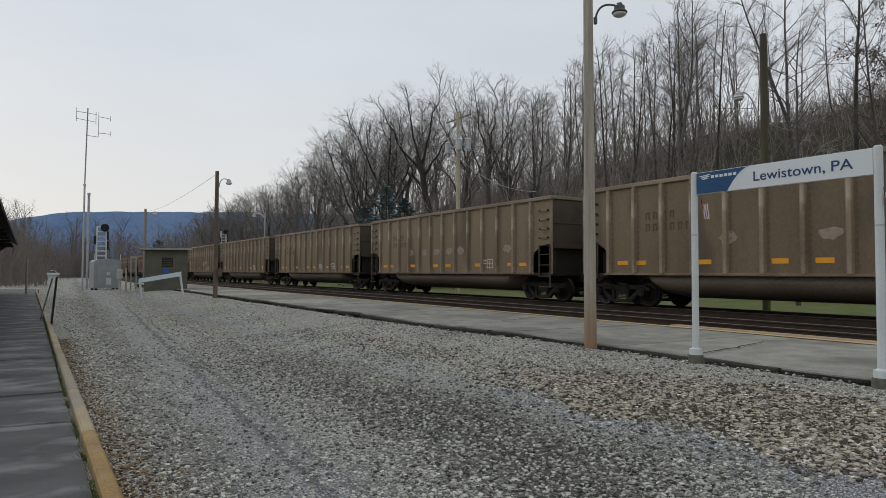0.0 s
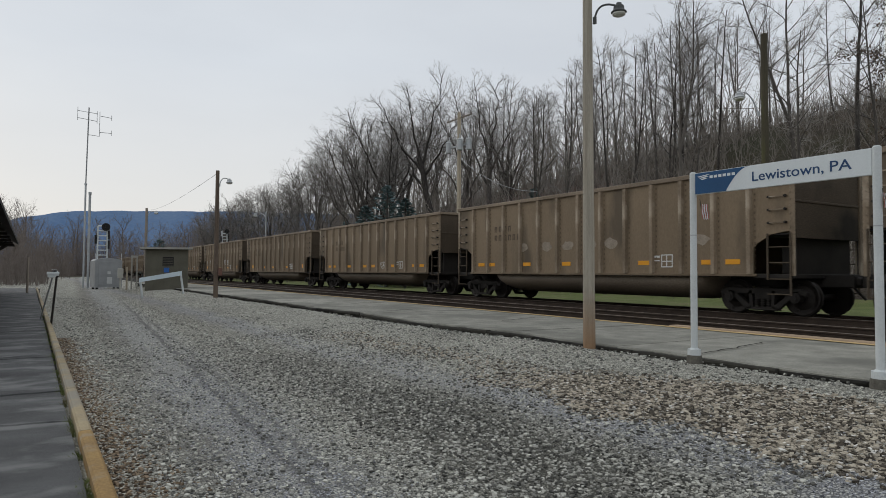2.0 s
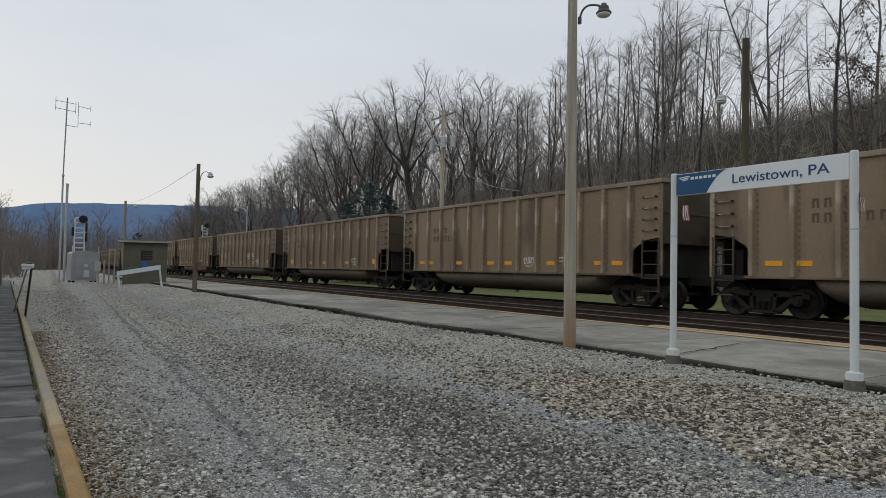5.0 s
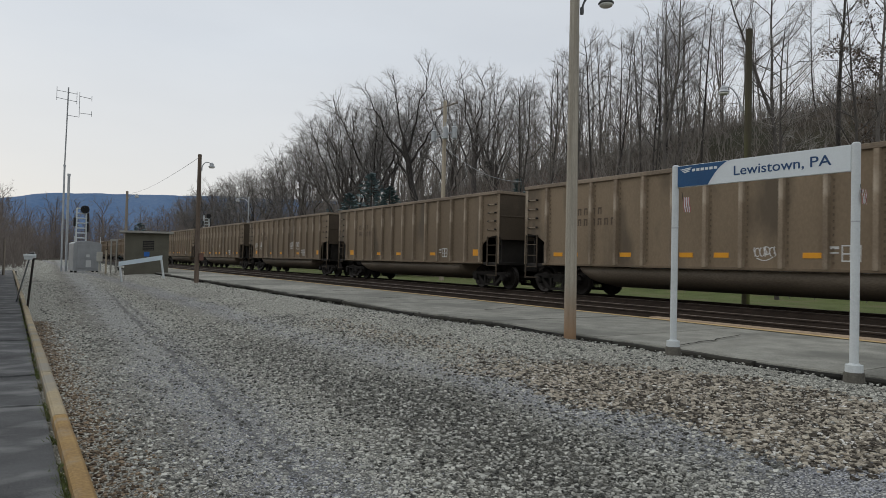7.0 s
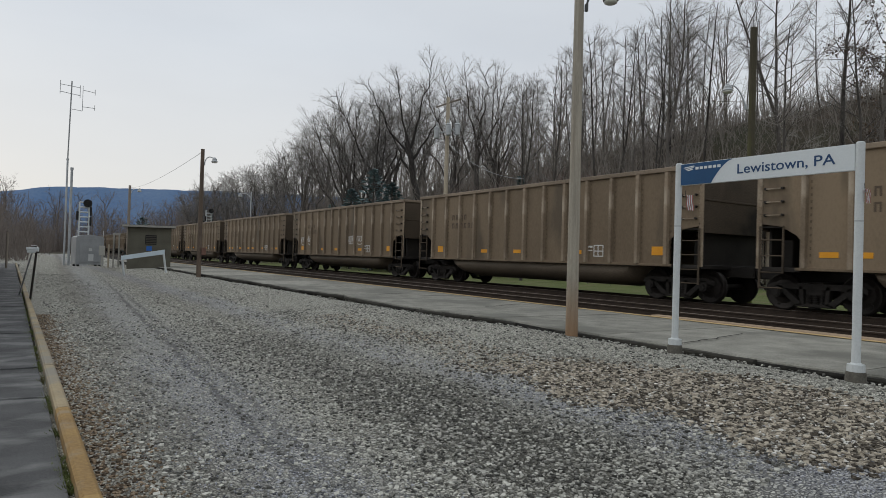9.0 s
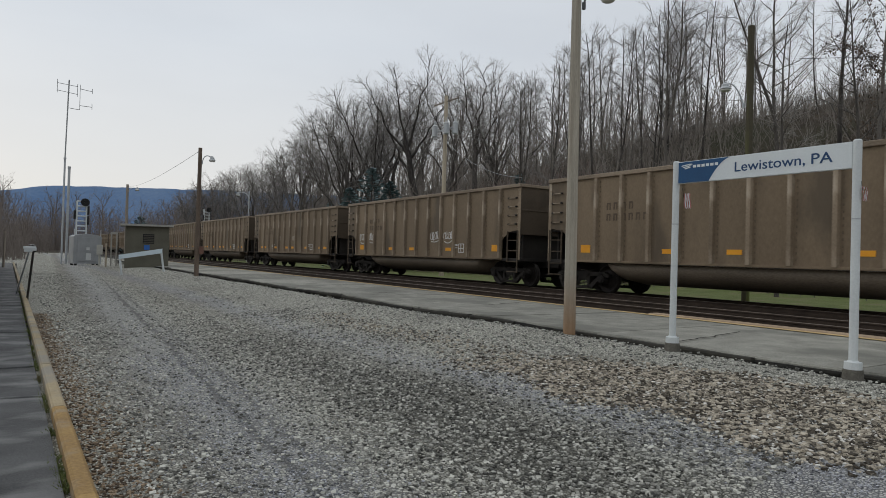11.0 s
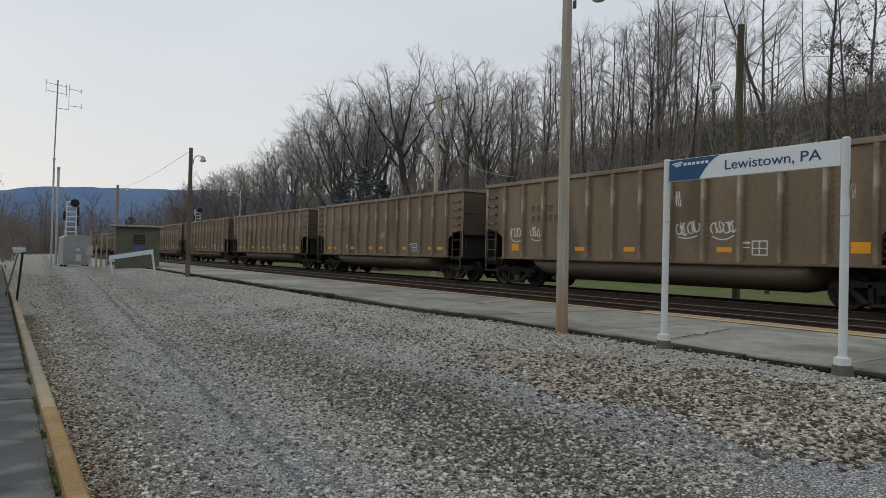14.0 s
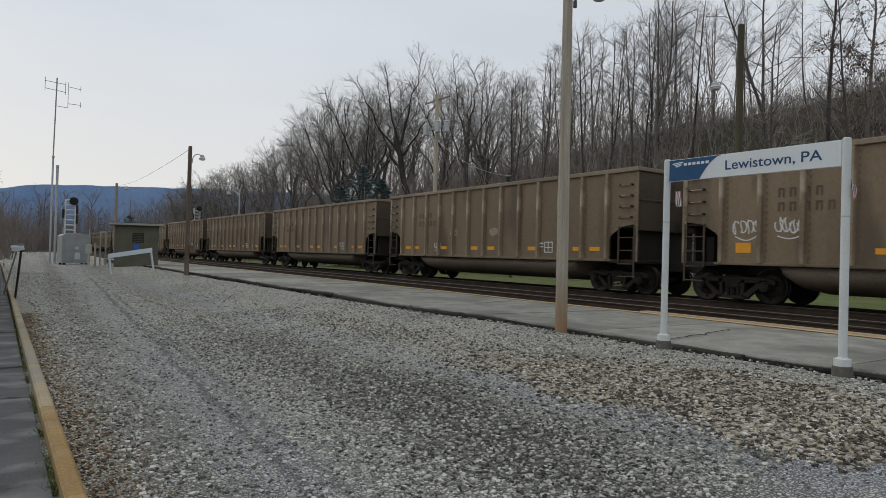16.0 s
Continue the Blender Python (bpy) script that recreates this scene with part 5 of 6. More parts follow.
def stem(rng, p, d, length, segs, wander, up):
    """Points of a wandering stem that bends towards the light."""
    pts = [p.copy()]
    for i in range(segs):
        d = (d + Vector((rng.gauss(0, 1), rng.gauss(0, 1), rng.gauss(0, 0.6))) * wander + Vector((0, 0, up))).normalized()
        pts.append(pts[-1] + d * length / segs)
    return pts


def taper(r0, r1, n):
    return [r0 + (r1 - r0) * i / (n - 1) for i in range(n)]


def at_along(pts, u):
    f = u * (len(pts) - 1)
    i = min(int(f), len(pts) - 2)
    return pts[i].lerp(pts[i + 1], f - i), (pts[i + 1] - pts[i]).normalized()


def aside(rng, main, angle):
    side = main.orthogonal().normalized()
    side.rotate(Matrix.Rotation(rng.random() * math.tau, 3, main))
    return (main * math.cos(angle) + side * math.sin(angle)).normalized()


def reach(p, d, centre, radii):
    """How far it is from p along d to the skin of a lobe of the crown."""
    q = [(p[i] - centre[i]) / radii[i] for i in range(3)]
    e = [d[i] / radii[i] for i in range(3)]
    a, b, c = sum(k * k for k in e), sum(k * h for k, h in zip(q, e)), sum(k * k for k in q) - 1
    disc = b * b - a * c
    return max(0.0, (-b + math.sqrt(disc)) / a) if disc > 0 else 0.0


def twig_out(rng, fine, pts, length, count, thick):
    """Twigs and their side twigs along a bough."""
    for k in range(count):
        q, main = at_along(pts, 0.15 + 0.85 * (k + rng.random()) / count)
        d = aside(rng, main, rng.uniform(0.45, 1.15))
        tip = q + d * length * rng.uniform(0.55, 1.1)
        spike(*fine, q, tip, thick)
        for j in range(3):
            p = q.lerp(tip, rng.uniform(0.2, 0.85))
            spike(*fine, p, p + aside(rng, d, rng.uniform(0.4, 1.0)) * length * rng.uniform(0.25, 0.55), thick * 0.6)


def tree_from(label, wood, fine, leaves=None):
    tree = empty("tree", pose(0, 0, -100), label, "tree", "bare trees on the hillside")
    high = max(v.z for v in fine[0])
    k = 10.0 / high
    for name, (verts, faces), mat in (("trunk", wood, BARK), ("crown", fine, TWIG)) + ((("leaves", leaves, DEAD_LEAF),) if leaves else ()):
        mesh_object(name, [v * k for v in verts], faces, mat, tree, smooth=True)
    return tree


def spreading_tree(seed, lobes=None, fork=None, r=0.17, label="broad bare grey tree with a rounded crown of fine twigs"):
    """A trunk that forks into limbs, each with its own rounded head of boughs and twigs."""
    rng = random.Random(seed)
    wood, fine = ([], []), ([], [])
    if lobes is None:
        lobes = []
        n = rng.choice((6, 7, 8))
        for k in range(n):
            a = k * 2.4 + rng.uniform(-0.4, 0.4)
            out = (0.6 if k == 0 else rng.uniform(1.5, 2.7))
            lobes.append((out * math.cos(a), out * math.sin(a), rng.uniform(8.2, 8.8) if k == 0 else rng.uniform(5.2, 8.0), rng.uniform(1.15, 1.6)))
    fork = Vector(fork) if fork else Vector((rng.uniform(-0.5, 0.5), rng.uniform(-0.5, 0.5), rng.uniform(3.4, 4.4)))
    base = Vector((0, 0, -0.3))
    trunk = [base.lerp(fork, i / 6) + Vector((rng.gauss(0, 0.05), rng.gauss(0, 0.05), 0)) * min(i, 1) for i in range(7)]
    tube(*wood, trunk, taper(r, r * 0.72, 7), 7)
    for cx, cy, cz, rad in lobes:
        centre, radii = Vector((cx, cy, cz)), (rad, rad, rad * 1.12)
        u = min(1.0, max(0.45, (cz - 3.0) / 5.0)) * rng.uniform(0.8, 1.0)
        p, main = at_along(trunk, u)
        goal = centre + Vector((0, 0, rad * 0.35))
        bend = p.lerp(goal, 0.45) + Vector(((goal.x - p.x) * 0.14, (goal.y - p.y) * 0.14, rng.uniform(-0.1, 0.3)))
        limb = [p * (1 - w) ** 2 + bend * 2 * w * (1 - w) + goal * w * w for w in [i / 8 for i in range(9)]]
        limb = [q + Vector((rng.gauss(0, 1), rng.gauss(0, 1), rng.gauss(0, 1))) * (0.07 if 0 < i else 0) for i, q in enumerate(limb)]
        tube(*wood, limb, [0.014 + (r * 0.48 - 0.014) * (1 - i / 8) ** 1.6 for i in range(9)], 5)
        count = 10 + int(7 * rad)
        for k in range(count):
            w = 0.34 + 0.66 * (k + rng.random()) / count
            q, main = at_along(limb, w)
            d = (aside(rng, main, rng.uniform(0.5, 1.35)) + (q - trunk[-1]).normalized() * 0.25).normalized()
            length = max(0.45 * rad, reach(q, d, centre, radii)) * rng.uniform(0.72, 1.04)
            bough = stem(rng, q, d, length, 3, 0.20, 0.03)
            tube(*wood, bough, taper(0.016, 0.005, 4), 3)
            for j in range(2):
                g, main = at_along(bough, rng.uniform(0.25, 0.8))
                d2 = aside(rng, main, rng.uniform(0.5, 0.9))
                sub = stem(rng, g, d2, max(0.3, min(length * 0.6, reach(g, d2, centre, radii))), 2, 0.15, 0.05)
                tube(*fine, sub, taper(0.008, 0.004, 3), 3)
                twig_out(rng, fine, sub, 0.40, 3, 0.0042)
            twig_out(rng, fine, bough, 0.44, 5 + int(2.0 * length), 0.0042)
    return tree_from(label, wood, fine)


def slender_tree(seed, r=0.085, start=0.34, wide=1.45, limbs=17, forked=False, leafy=False, label="slender bare grey tree with upswept branches"):
    """A straight drawn-up trunk of the hillside with steep boughs in its upper part."""
    rng = random.Random(seed)
    wood, fine, leaves = ([], []), ([], []), ([], [])
    lead = Vector((rng.gauss(0, 0.05), rng.gauss(0, 0.05), 1)).normalized()
    trunk = stem(rng, Vector((0, 0, -0.3)), lead, 9.7, 12, 0.035, 0.03)
    stems = [(trunk, r, 0.0)]
    if forked:
        q, main = at_along(trunk, rng.uniform(0.3, 0.45))
        stems.append((stem(rng, q, aside(rng, main, 0.22), 5.6, 8, 0.04, 0.06), r * 0.7, 0.1))
    centre, radii = (0, 0, 6.9), (wide, wide, 3.4)
    for pts, thick, low in stems:
        tube(*wood, pts, taper(thick, 0.014, len(pts)), 7)
        for k in range(limbs):
            u = max(start - low * 2, 0.05) + (0.97 - max(start - low * 2, 0.05)) * (k + rng.random()) / limbs
            q, main = at_along(pts, u)
            d = aside(rng, main, rng.uniform(0.6, 1.15))
            length = max(0.4, min(2.2, reach(q, d, centre, radii))) * rng.uniform(0.7, 1.1)
            bough = stem(rng, q, d, length, 4, 0.15, 0.045)
            tube(*wood, bough, taper(0.012 + thick * 0.28 * (1 - u), 0.007, 5), 4)
            for j in range(2 + int(1.6 * length)):
                g, main = at_along(bough, rng.uniform(0.2, 0.95))
                sub = stem(rng, g, aside(rng, main, rng.uniform(0.4, 0.85)), rng.uniform(0.4, 0.9), 2, 0.16, 0.04)
                tube(*fine, sub, taper(0.009, 0.004, 3), 3)
                twig_out(rng, fine, sub, 0.38, 5, 0.0045)
            twig_out(rng, fine, bough, 0.42, 6, 0.0045)
    if leafy:
        for v in rng.sample(fine[0], 2600):
            c = v + Vector((rng.gauss(0, 0.05), rng.gauss(0, 0.05), -0.04))
            a = Vector((rng.gauss(0, 1), rng.gauss(0, 1), rng.gauss(0, 1))).normalized() * 0.05
            b = a.orthogonal().normalized() * 0.03
            n = len(leaves[0])
            leaves[0].extend((c - a, c + b, c + a, c - b))
            leaves[1].append((n, n + 1, n + 2, n + 3))
    return tree_from(label, wood, fine, leaves if leafy else None)


def far_tree(seed):
    """A simpler bare tree for the stands in the distance."""
    rng = random.Random(seed)
    wood, fine = ([], []), ([], [])
    trunk = stem(rng, Vector((0, 0, -0.3)), Vector((0, 0, 1)), 8.0, 5, 0.06, 0.02)
    tube(*wood, trunk, taper(0.16, 0.05, 6), 4)
    for k in range(16):
        u = 0.15 + 0.85 * (k + rng.random()) / 16
        q, main = at_along(trunk, u)
        d = aside(rng, main, rng.uniform(0.45, 0.95))
        bough = stem(rng, q, d, max(0.6, reach(q, d, (0, 0, 5.6), (2.6, 2.6, 4.4))) * rng.uniform(0.7, 1.05), 2, 0.12, 0.08)
        tube(*fine, bough, taper(0.04, 0.018, 3), 3)
        for j in range(7):
            g, main = at_along(bough, rng.uniform(0.1, 1.0))
            d = aside(rng, main, rng.uniform(0.4, 0.9))
            tip = g + d * rng.uniform(0.6, 1.3)
            spike(*fine, g, tip, 0.018)
            for i in range(3):
                p = g.lerp(tip, rng.uniform(0.2, 0.9))
                spike(*fine, p, p + aside(rng, d, 0.7) * rng.uniform(0.3, 0.7), 0.013)
    return tree_from("distant bare tree", wood, fine)


slender = [slender_tree(40 + i, 0.075 + 0.008 * (i % 3), 0.28 + 0.06 * (i % 4), 1.3 + 0.15 * (i % 3), 17, i % 3 == 2) for i in range(7)]
spreading = [spreading_tree(60 + i) for i in range(6)]
distant = [far_tree(95 + i) for i in range(4)]
SKYLINE = [(21, 21.0), (29, 23.0), (34, 22.9), (40, 24.0), (47, 22.8), (51, 23.3), (57, 20.8), (59, 23.5), (64, 25.6), (70, 27.5), (75, 29.0), (84, 28.6), (97, 29.0), (113, 29.4), (121, 28.5), (126, 25.5), (132, 23.0), (148, 24.0), (166, 21.8), (202, 22.5), (244, 22.5), (500, 17)]


def skyline(v):
    for (a, za), (b, zb) in zip(SKYLINE, SKYLINE[1:]):
        if v <= b:
            return za + (zb - za) * max(0.0, (v - a) / (b - a))
    return SKYLINE[-1][1]


def plant(master, x, y, height, rng, lean=3.0, spread=1.0):
    m = pose(x, y, ground_z(x, y), rng.uniform(-lean, lean), rng.uniform(-lean, lean), rng.uniform(0, 360))
    t = copy_thing(master, m)
    s = height / 10.0
    t.scale = (s * spread * rng.uniform(0.85, 1.1),) * 2 + (s,)
    return t


rng = random.Random(21)
planted = []
tries = 0
while len(planted) < 86 and tries < 9000:
    tries += 1
    y = rng.uniform(8, 175)
    x = 26 + 44 * rng.random() ** 1.3 + track_shift(y) * 0.5
    if x / max(y, 1) < 0.21 or math.degrees(math.atan2(x, y)) > 74:
        continue
    if (x / y > 1.5 and rng.random() < 0.3) or (x < 36 and 38 < y < 64):
        continue
    if any((x - a) ** 2 + (y - b) ** 2 < (3.5 if y < 45 else 26.0) for a, b in planted):
        continue
    top = 1.5 + (skyline(y * 45.0 / x) - 1.5) * x / 45.0
    room = top - ground_z(x, y)
    if room < 5:
        continue
    wide = y / x > 1.25
    h = min(room * (rng.uniform(0.85, 1.05) if wide else rng.uniform(0.86, 1.05)), rng.uniform(13, 18) if not wide else rng.uniform(15, 24))
    pool = spreading if wide and (x < 46 or rng.random() < 0.5) else slender
    planted.append((x, y))
    plant(rng.choice(pool), x, y, h, rng, spread=1.1 if wide else 1.0)


def set_tree(tree, bearing, x, height, turn=None):
    """Plant one tree by itself, across the line of its bearing."""
    y = x / math.tan(radians(bearing))
    t = copy_thing(tree, pose(x, y, ground_z(x, y), 0, 0, -bearing if turn is None else turn))
    t.scale = (height / 10.0,) * 3


# a closer stand of slender trees on the middle of the slope
for i in range(14):
    set_tree(slender[i % 7], 43.0 + 0.75 * i + rng.uniform(-0.3, 0.3), rng.uniform(33, 50), rng.uniform(12.5, 16.0), rng.uniform(0, 360))
# trees that stand out: a leaning forked one, a fan-shaped one, a gnarled one, dark trunks on the slope, one with dead leaves
leaning = spreading_tree(201, [(0.0, 0, 9.1, 0.95), (-3.4, 0.3, 7.8, 0.95), (-1.9, -0.2, 8.4, 0.8), (0.9, 0.3, 7.2, 0.9), (-2.6, 0.6, 6.4, 0.8)], (-1.2, 0, 5.0), 0.19, "tall leaning bare tree that forks into round crowns")
fan = spreading_tree(202, [(-2.4, 0, 8.0, 1.15), (-1.1, 0.4, 8.8, 1.0), (0.4, -0.3, 8.7, 1.05), (1.6, 0.2, 7.4, 1.05), (-2.9, 0.2, 6.4, 1.0), (-0.6, -0.8, 7.0, 1.1)], (-0.3, 0, 3.6), 0.18, "bare tree with a wide fan-shaped crown")
gnarled = spreading_tree(203, [(-0.8, 0, 8.8, 0.9), (0.5, 0.2, 9.0, 0.8), (1.7, -0.2, 7.8, 0.95), (-1.7, 0.3, 7.6, 0.8), (0.2, -0.5, 7.2, 0.8)], (0.1, 0, 4.8), 0.17, "dark gnarled bare tree with crooked limbs")
dark_trunk = slender_tree(204, 0.095, 0.40, 1.3, 18, False, label="tall dark trunk on the hillside")
leafy = slender_tree(205, 0.09, 0.12, 1.9, 24, leafy=True, label="slender tree that still holds dead brown leaves")
set_tree(leaning, 31.6, 36.0, 20.6)
for i, (bearing, x, height) in enumerate(((26.8, 38.0, 19.0), (28.6, 41.0, 19.5), (30.2, 43.0, 18.5), (33.4, 40.0, 18.0), (37.6, 40.0, 15.5))):
    set_tree(spreading[i], bearing, x, height, 50.0 * i)
set_tree(fan, 24.7, 30.5, 18.6)
set_tree(gnarled, 35.6, 36.0, 17.6)
set_tree(dark_trunk, 64.4, 38.0, 16.5)
set_tree(leafy, 67.3, 36.0, 15.5)
set_tree(slender[2], 52.0, 34.0, 17.5, 40)
set_tree(slender[5], 60.5, 36.0, 16.5, 80)
set_tree(slender[3], 46.0, 35.0, 16.0, 200)

def woods(label, places):
    """Far trees of one stand, too many to count, joined in one mesh."""
    verts, faces = [], []
    for x, y, height in places:
        s = height / 10.0
        turn = rng.random() * math.tau
        m = Matrix.Translation((x, y, ground_z(x, y))) @ Matrix.Rotation(turn, 4, "Z") @ Matrix.Diagonal((s, s, s, 1))
        for o in rng.choice(distant).children:
            base = len(verts)
            verts += [m @ v.co for v in o.data.vertices]
            faces += [tuple(base + i for i in f.vertices) for f in o.data.polygons]
    return tagged(mesh_object("far_woods", verts, faces, BROWN_WOODS), label, "woods", kind="stuff")


# thinner woods behind them, up the slope and far along it
spots = []
for i in range(34):
    y = rng.uniform(55, 170)
    x = rng.uniform(50, 74)
    top = 1.5 + (skyline(y * 45.0 / x) - 1.5) * x / 45.0 - ground_z(x, y)
    spots.append((x, y, max(5.0, min(14.0, top * rng.uniform(0.65, 0.88)))))
for i in range(22):
    y = rng.uniform(150, 270)
    spots.append((y * rng.uniform(0.19, 0.36), y, rng.uniform(10, 15)))
for i in range(10):
    x = rng.uniform(21, 34)
    spots.append((x, rng.uniform(130, 150), 8.0 + 0.7 * (x - 21) + rng.uniform(-0.5, 1.0)))
woods("bare grey woods up the slope behind the track", spots)
# woods along the road and across the far end
spots = []
for i in range(62):
    y = rng.uniform(75, 200)
    spots.append((-7 + (7 + (0.012 if y < 130 else 0.035) * y) * rng.random() ** 0.7, y, rng.uniform(5.0, 7.8)))
for i in range(14):
    spots.append((rng.uniform(-8, -2.4), rng.uniform(115, 150), rng.uniform(11.0, 14.0)))
woods("low bare woods beside the road", spots)
spots = []
for i in range(68):
    y = rng.uniform(200, 310)
    spots.append((rng.uniform(-8, 0.28 * y), y, rng.uniform(12, 18)))
woods("bare brown woods across the far end of the line", spots)
for master in slender + spreading + distant + [leaning, fan, gnarled, dark_trunk, leafy]:
    for o in list(master.children) + [master]:
        bpy.data.objects.remove(o)


# ---------------------------------------------------------------- brush and evergreens
def thicket(name, count, place, low, high, label, seed, r=0.016, material=BRUSH_STEM):
    rng = random.Random(seed)
    verts, faces = [], []
    for i in range(count):
        x, y = place(rng)
        z = ground_z(x, y)
        h = rng.uniform(low, high)
        p = Vector((x, y, z - 0.1))
        d = Vector((rng.gauss(0, 0.25), rng.gauss(0, 0.25), 1)).normalized()
        q = p + d * h * 0.55
        e = q + (d + Vector((rng.gauss(0, 0.3), rng.gauss(0, 0.3), 0))).normalized() * h * 0.45
        tube(verts, faces, [p, q, e], [r, r * 0.8, r * 0.35], 3)
        for k in range(3):
            s = p.lerp(q, rng.uniform(0.3, 1)) if k < 2 else q.lerp(e, rng.random())
            spike(verts, faces, s, s + Vector((rng.gauss(0, 0.5), rng.gauss(0, 0.5), rng.uniform(0.3, 0.9))) * h * 0.3, r * 0.7)
    return tagged(mesh_object(name, verts, faces, material), label, "brush", kind="stuff")


def slope_place(rng):
    y = rng.uniform(8, 170)
    return 27.0 + 36 * rng.random() ** 1.2 + track_shift(y) * 0.4, y


thicket("brush", 5600, slope_place, 1.2, 4.6, "tangled bare brown brush on the hillside", 5, 0.022)
thicket("brush", 2400, lambda r: (r.uniform(-8, 0.5), r.uniform(75, 190)), 1.0, 4.6, "bare brush beside the road", 6, 0.022, BROWN_WOODS)
thicket("brush", 2600, lambda r: (r.uniform(-10, 60), r.uniform(195, 260)), 3.0, 11.0, "bare brush at the far end of the line", 8, 0.05, BROWN_WOODS)


thicket("brush", 1100, lambda r: (r.uniform(22, 34), r.uniform(75, 165)), 3.0, 8.0, "dense bare brush at the foot of the slope", 17, 0.035, BROWN_WOODS)
thicket("brush", 900, lambda r: (r.uniform(30, 50), r.uniform(85, 150)), 3.0, 7.0, "bare grey brush between the trees", 18, 0.03)
thicket("brush", 1500, lambda r: (27.0 + 9 * r.random(), r.uniform(33, 52)), 2.0, 6.0, "reddish bare brush behind the utility pole", 15, 0.02, RED_STEM)
thicket("scrub", 1600, lambda r: (50 + 16 * r.random(), r.uniform(9, 46)), 0.6, 2.6, "ragged brown scrub along the crest of the hill", 16, 0.02)
# thin saplings and low scrub over the near part of the hill
thicket("saplings", 1200, lambda r: (lambda x: (x, r.uniform(x * 0.66, 82)))(30 + 30 * r.random()), 3.0, 8.5, "crowded thin bare saplings on the hillside", 12, 0.035)
thicket("scrub", 3600, lambda r: (28 + 34 * r.random(), r.uniform(9, 60)), 0.4, 1.7, "low tangled scrub on the leaf-covered slope", 13, 0.02)


def evergreen(x, y, h, w, seed):
    rng = random.Random(seed)
    tree = empty("evergreen_tree", pose(x, y, ground_z(x, y)), "bushy blue-green spruce on the hillside", "tree", "evergreens on the hillside")
    bm = bmesh.new()
    rod(bm, (0, 0, -0.2), (0, 0, h * 0.95), 0.02 * h, 0.005 * h, sides=7)
    part("trunk", bm, BARK, tree)
    verts, faces = [], []
    for i in range(1500):
        u = rng.random() ** 1.3
        a = rng.random() * math.tau
        rad = w * (1 - u) ** 0.6 * rng.uniform(0.35, 1.0) * (0.8 + 0.35 * math.sin(a * 3 + seed))
        c = Vector((rad * math.cos(a), rad * math.sin(a), h * (0.08 + 0.9 * u) - rad * 0.2))
        s = rng.uniform(0.12, 0.30) * (h / 5) ** 0.5
        d = Vector((math.cos(a), math.sin(a), rng.uniform(-0.2, 0.4))).normalized() * s
        o = Vector((-math.sin(a), math.cos(a), rng.gauss(0, 0.5))).normalized() * s * 0.45
        n = len(verts)
        verts += [c - d * 0.4, c + o, c + d, c - o]
        faces += [(n, n + 1, n + 2, n + 3)]
    mesh_object("crown", verts, faces, NEEDLES, tree)


for x, y, h, w, s in ((26.2, 52.0, 9.2, 3.6, 1), (26.0, 48.2, 7.6, 2.8, 2), (26.4, 57.0, 7.8, 3.2, 3), (30.0, 22.6, 4.6, 1.2, 4), (31.5, 38.0, 6.2, 1.5, 5), (38, 18.0, 2.8, 1.6, 6), (30, 70, 6.5, 2.0, 7), (33, 33, 3.5, 1.0, 8), (18.6, 130, 7.2, 4.2, 9)):
    evergreen(x, y, h, w, s)


# ---------------------------------------------------------------- loose stones
def stones(name, count, place, size, material, label, seed):
    r = np.random.RandomState(seed)
    pts = np.array([place(r) for _ in range(count)])
    base = np.array([(a, b, c) for a in (-0.75, 0.75) for b in (-0.75, 0.75) for c in (-0.75, 0.75)])
    quads = ((0, 1, 3, 2), (4, 6, 7, 5), (0, 4, 5, 1), (2, 3, 7, 6), (0, 2, 6, 4), (1, 5, 7, 3))
    tri = np.array([t for q in quads for t in ((q[0], q[1], q[2]), (q[0], q[2], q[3]))])
    n = len(pts)
    sz = r.uniform(size[0], size[1], (n, 1)) * r.uniform(0.8, 1.0, (n, 1))
    shape = base[None] * r.uniform(0.72, 1.05, (n, 8, 1)) + r.normal(0, 0.13, (n, 8, 3))
    ang = r.uniform(0, math.tau, n)
    ca, sa = np.cos(ang), np.sin(ang)
    tilt = r.uniform(-0.6, 0.6, n)
    shape *= np.array([1.05, 0.85, 0.55])
    y2 = shape[..., 1] * np.cos(tilt)[:, None] - shape[..., 2] * np.sin(tilt)[:, None]
    z2 = shape[..., 1] * np.sin(tilt)[:, None] + shape[..., 2] * np.cos(tilt)[:, None]
    x3 = shape[..., 0] * ca[:, None] - y2 * sa[:, None]
    y3 = shape[..., 0] * sa[:, None] + y2 * ca[:, None]
    v = np.stack([x3, y3, z2], -1) * sz[:, None]
    v[..., 0] += pts[:, 0, None]
    v[..., 1] += pts[:, 1, None]
    v[..., 2] += np.array([ground_z(a, b) for a, b in pts])[:, None] + sz * r.uniform(-0.05, 0.35, (n, 1))
    f = (tri[None] + (np.arange(n) * 8)[:, None, None]).reshape(-1, 3)
    me = bpy.data.meshes.new(name)
    me.from_pydata(v.reshape(-1, 3).tolist(), [], f.tolist())
    me.materials.append(material)
    return tagged(new(name, me), label, "gravel", kind="stuff")


def lane(x, y):
    """How firmly a spot lies in the packed wheel tracks."""
    c = 1.45 + 0.035 * y
    a = math.exp(-((x - c) / 0.75) ** 2)
    c2 = 4.2 + 0.1 * math.sin(y * 0.4)
    b = math.exp(-((x - c2) / 0.35) ** 2)
    return max(a, b * 0.8)


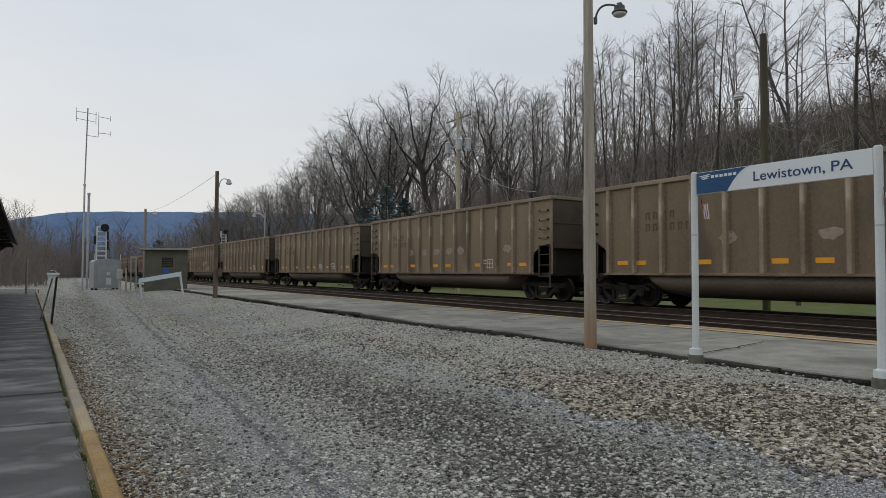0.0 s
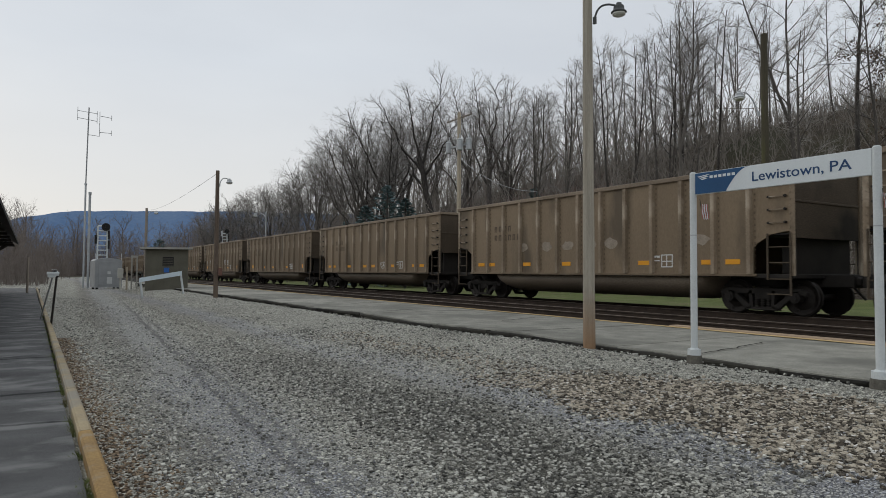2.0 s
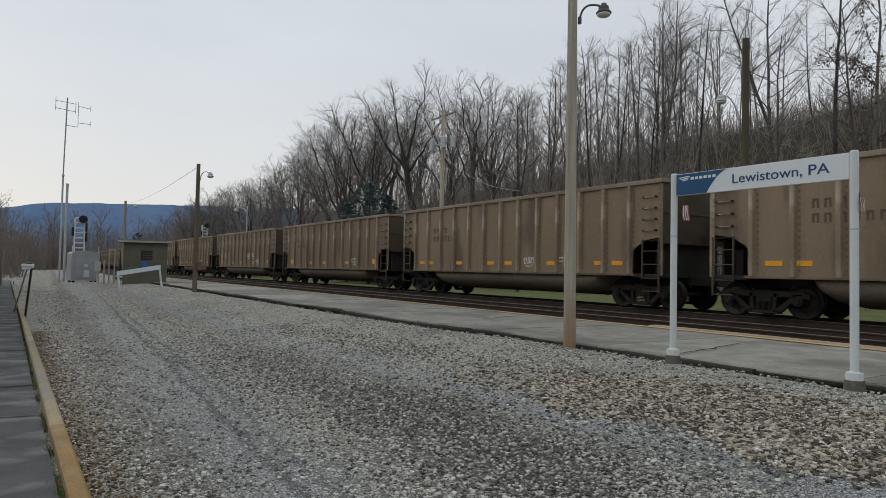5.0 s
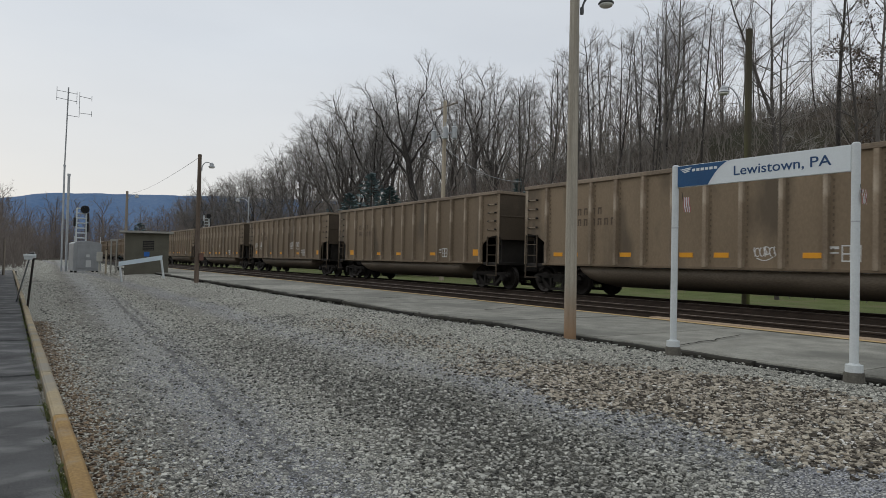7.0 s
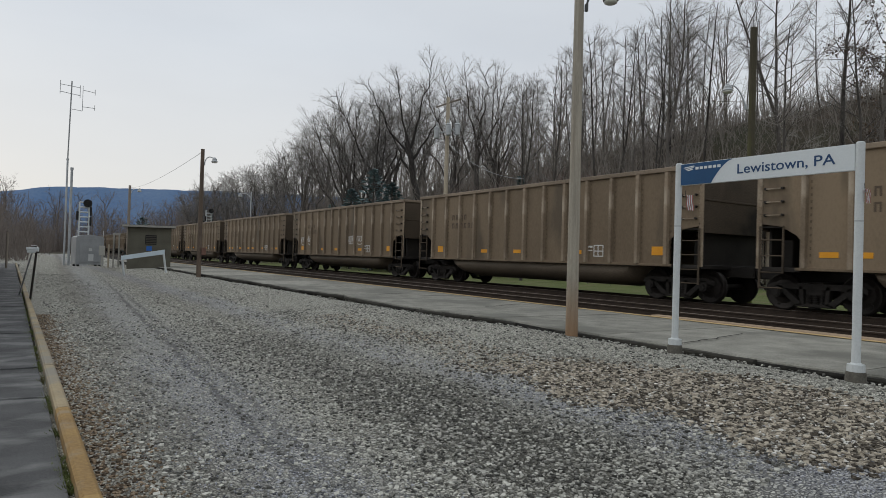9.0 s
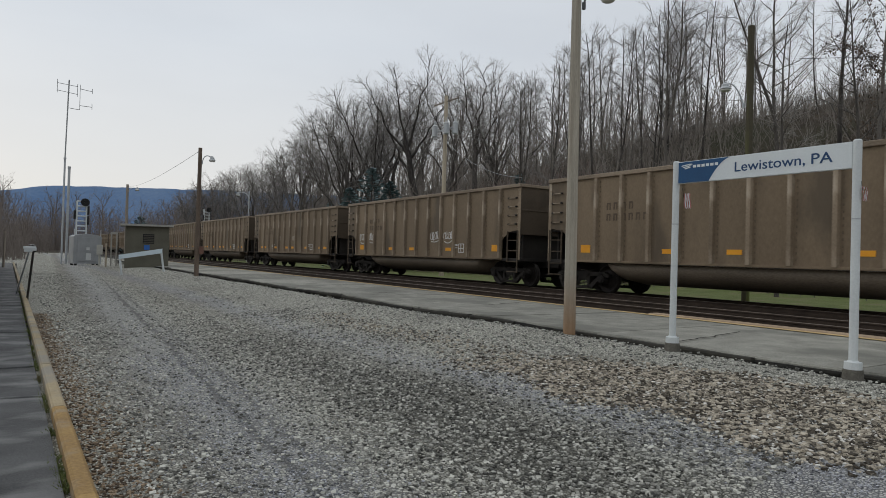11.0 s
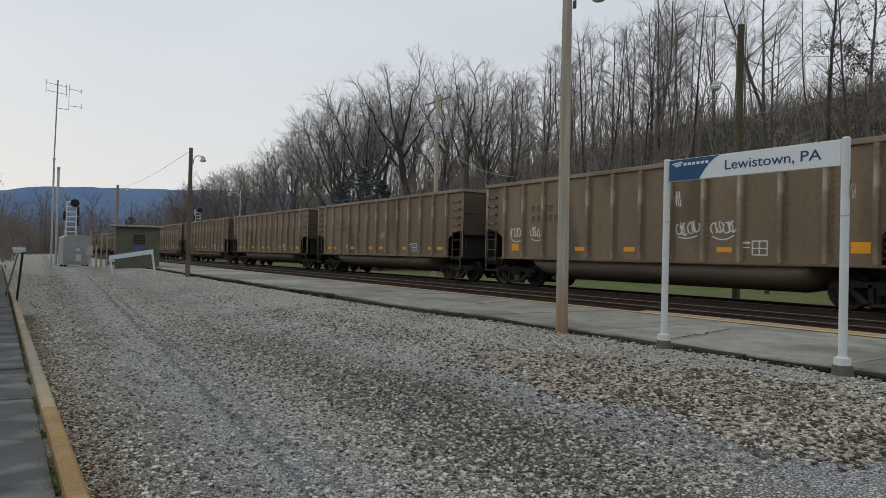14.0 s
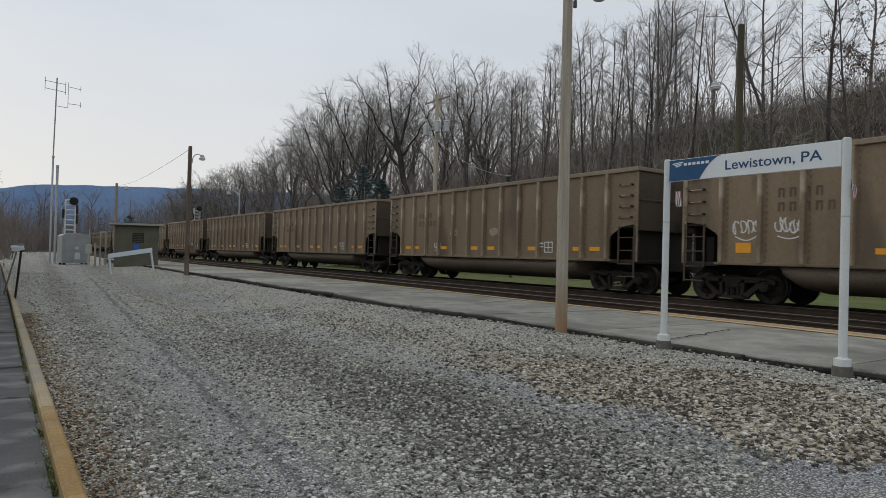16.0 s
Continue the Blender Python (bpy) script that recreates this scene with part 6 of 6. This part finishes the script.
def anywhere(y0, y1, power):
    def place(r):
        while True:
            y = y0 + (y1 - y0) * r.rand() ** power
            x = r.uniform(kerb_x(y) + 0.30, EDGE_NEAR - 0.02)
            if (x > 6.2 - 0.1 * max(0.0, y - 6) and r.rand() < 0.7) or (4.8 < x < 6.3 and y < 6 and r.rand() < 0.7):
                continue
            if x > 2.5 * y or (y < 12 and r.rand() < 0.75 * math.exp(-((x - 3.4) / 0.6) ** 2)):
                continue
            if r.rand() > lane(x, y) * 0.75:
                return x, y
    return place


def bank(r):
    while True:
        x, y = r.uniform(4.4, 7.0), r.uniform(2.0, 13.0)
        edge = smooth_step(4.55, 4.9, x + 0.15 * math.sin(y * 3)) * (1 - smooth_step(5.9, 6.8, x + 0.35 * max(y - 4, 0))) * (1 - smooth_step(4.8, 7.5, y)) + 0.12 * math.exp(-((x - 5.35) / 0.35) ** 2)
        if r.rand() < edge:
            return x, y


def kerb_side(r):
    y = 3 + 14 * r.rand() ** 1.4
    return kerb_x(y) + 0.02 + abs(r.normal(0, 0.22)), y


stones("gravel", 24000, anywhere(2.4, 15.0, 1.35), (0.010, 0.025), STONE, "loose grey crushed stone over the yard", 1)
stones("gravel", 10000, lambda r: (min(5.0, max(2.2, r.normal(3.4, 0.6))), 2.6 + 9 * r.rand() ** 1.2), (0.010, 0.024), DAMP_STONE, "dark damp crushed stone in a strip along the yard", 9)
stones("gravel", 5500, anywhere(12.0, 42.0, 1.4), (0.014, 0.032), STONE, "loose grey crushed stone further along the yard", 2)
stones("brown_gravel", 13500, bank, (0.012, 0.032), BROWN_STONE, "mixed brown and white stones below the platform", 3)
stones("grit", 6000, lambda r: (r.normal(4.75, 0.3), 1.9 + 4.5 * r.rand() ** 1.2), (0.005, 0.012), GRIT, "fine blue-grey grit in the packed wheel track", 33)
stones("grit", 6000, lambda r: (lambda y: (1.45 + 0.035 * y + r.normal(0, 0.38), y))(3.0 + 7 * r.rand() ** 1.2), (0.005, 0.012), GRIT, "fine blue-grey grit in the worn lane", 34)
stones("pale_gravel", 1200, bank, (0.011, 0.028), WHITE_STONE, "scattered pale stones among the brown ones", 31)
stones("pale_gravel", 500, anywhere(2.6, 20.0, 1.2), (0.009, 0.022), WHITE_STONE, "scattered pale stones over the yard", 32)
stones("brown_gravel", 4200, kerb_side, (0.008, 0.020), LEAVES, "brown leaves and stones along the kerb", 4)
stones("ballast", 6000, lambda r: (r.uniform(EDGE_FAR + 0.2, 19.2), 3 + 45 * r.rand() ** 1.4), (0.025, 0.055), surface("ballast_stone", (0.02, 0.017, 0.015), (0.14, 0.12, 0.10), 0.6, 0.95, 0, 0.3, 60, per_island=0.5), "dark dirty track ballast", 7)


# weeds in the joint between asphalt and kerb
rng = random.Random(77)
verts, faces = [], []
for i in range(2200):
    y = 3.2 + 22 * rng.random() ** 2.2
    if noise.noise((y * 1.3, 2, 2)) < -0.02:
        continue
    p = Vector((kerb_x(y) - 0.15 + rng.gauss(0, 0.02), y, -0.03))
    q = p + Vector((rng.gauss(0, 0.03), rng.gauss(0, 0.03), rng.uniform(0.025, 0.06)))
    spike(verts, faces, p, q, 0.007)
tagged(mesh_object("weeds", verts, faces, GRASS_SOIL), "sparse green weeds along the kerb joint", "weeds", kind="stuff")


motions()
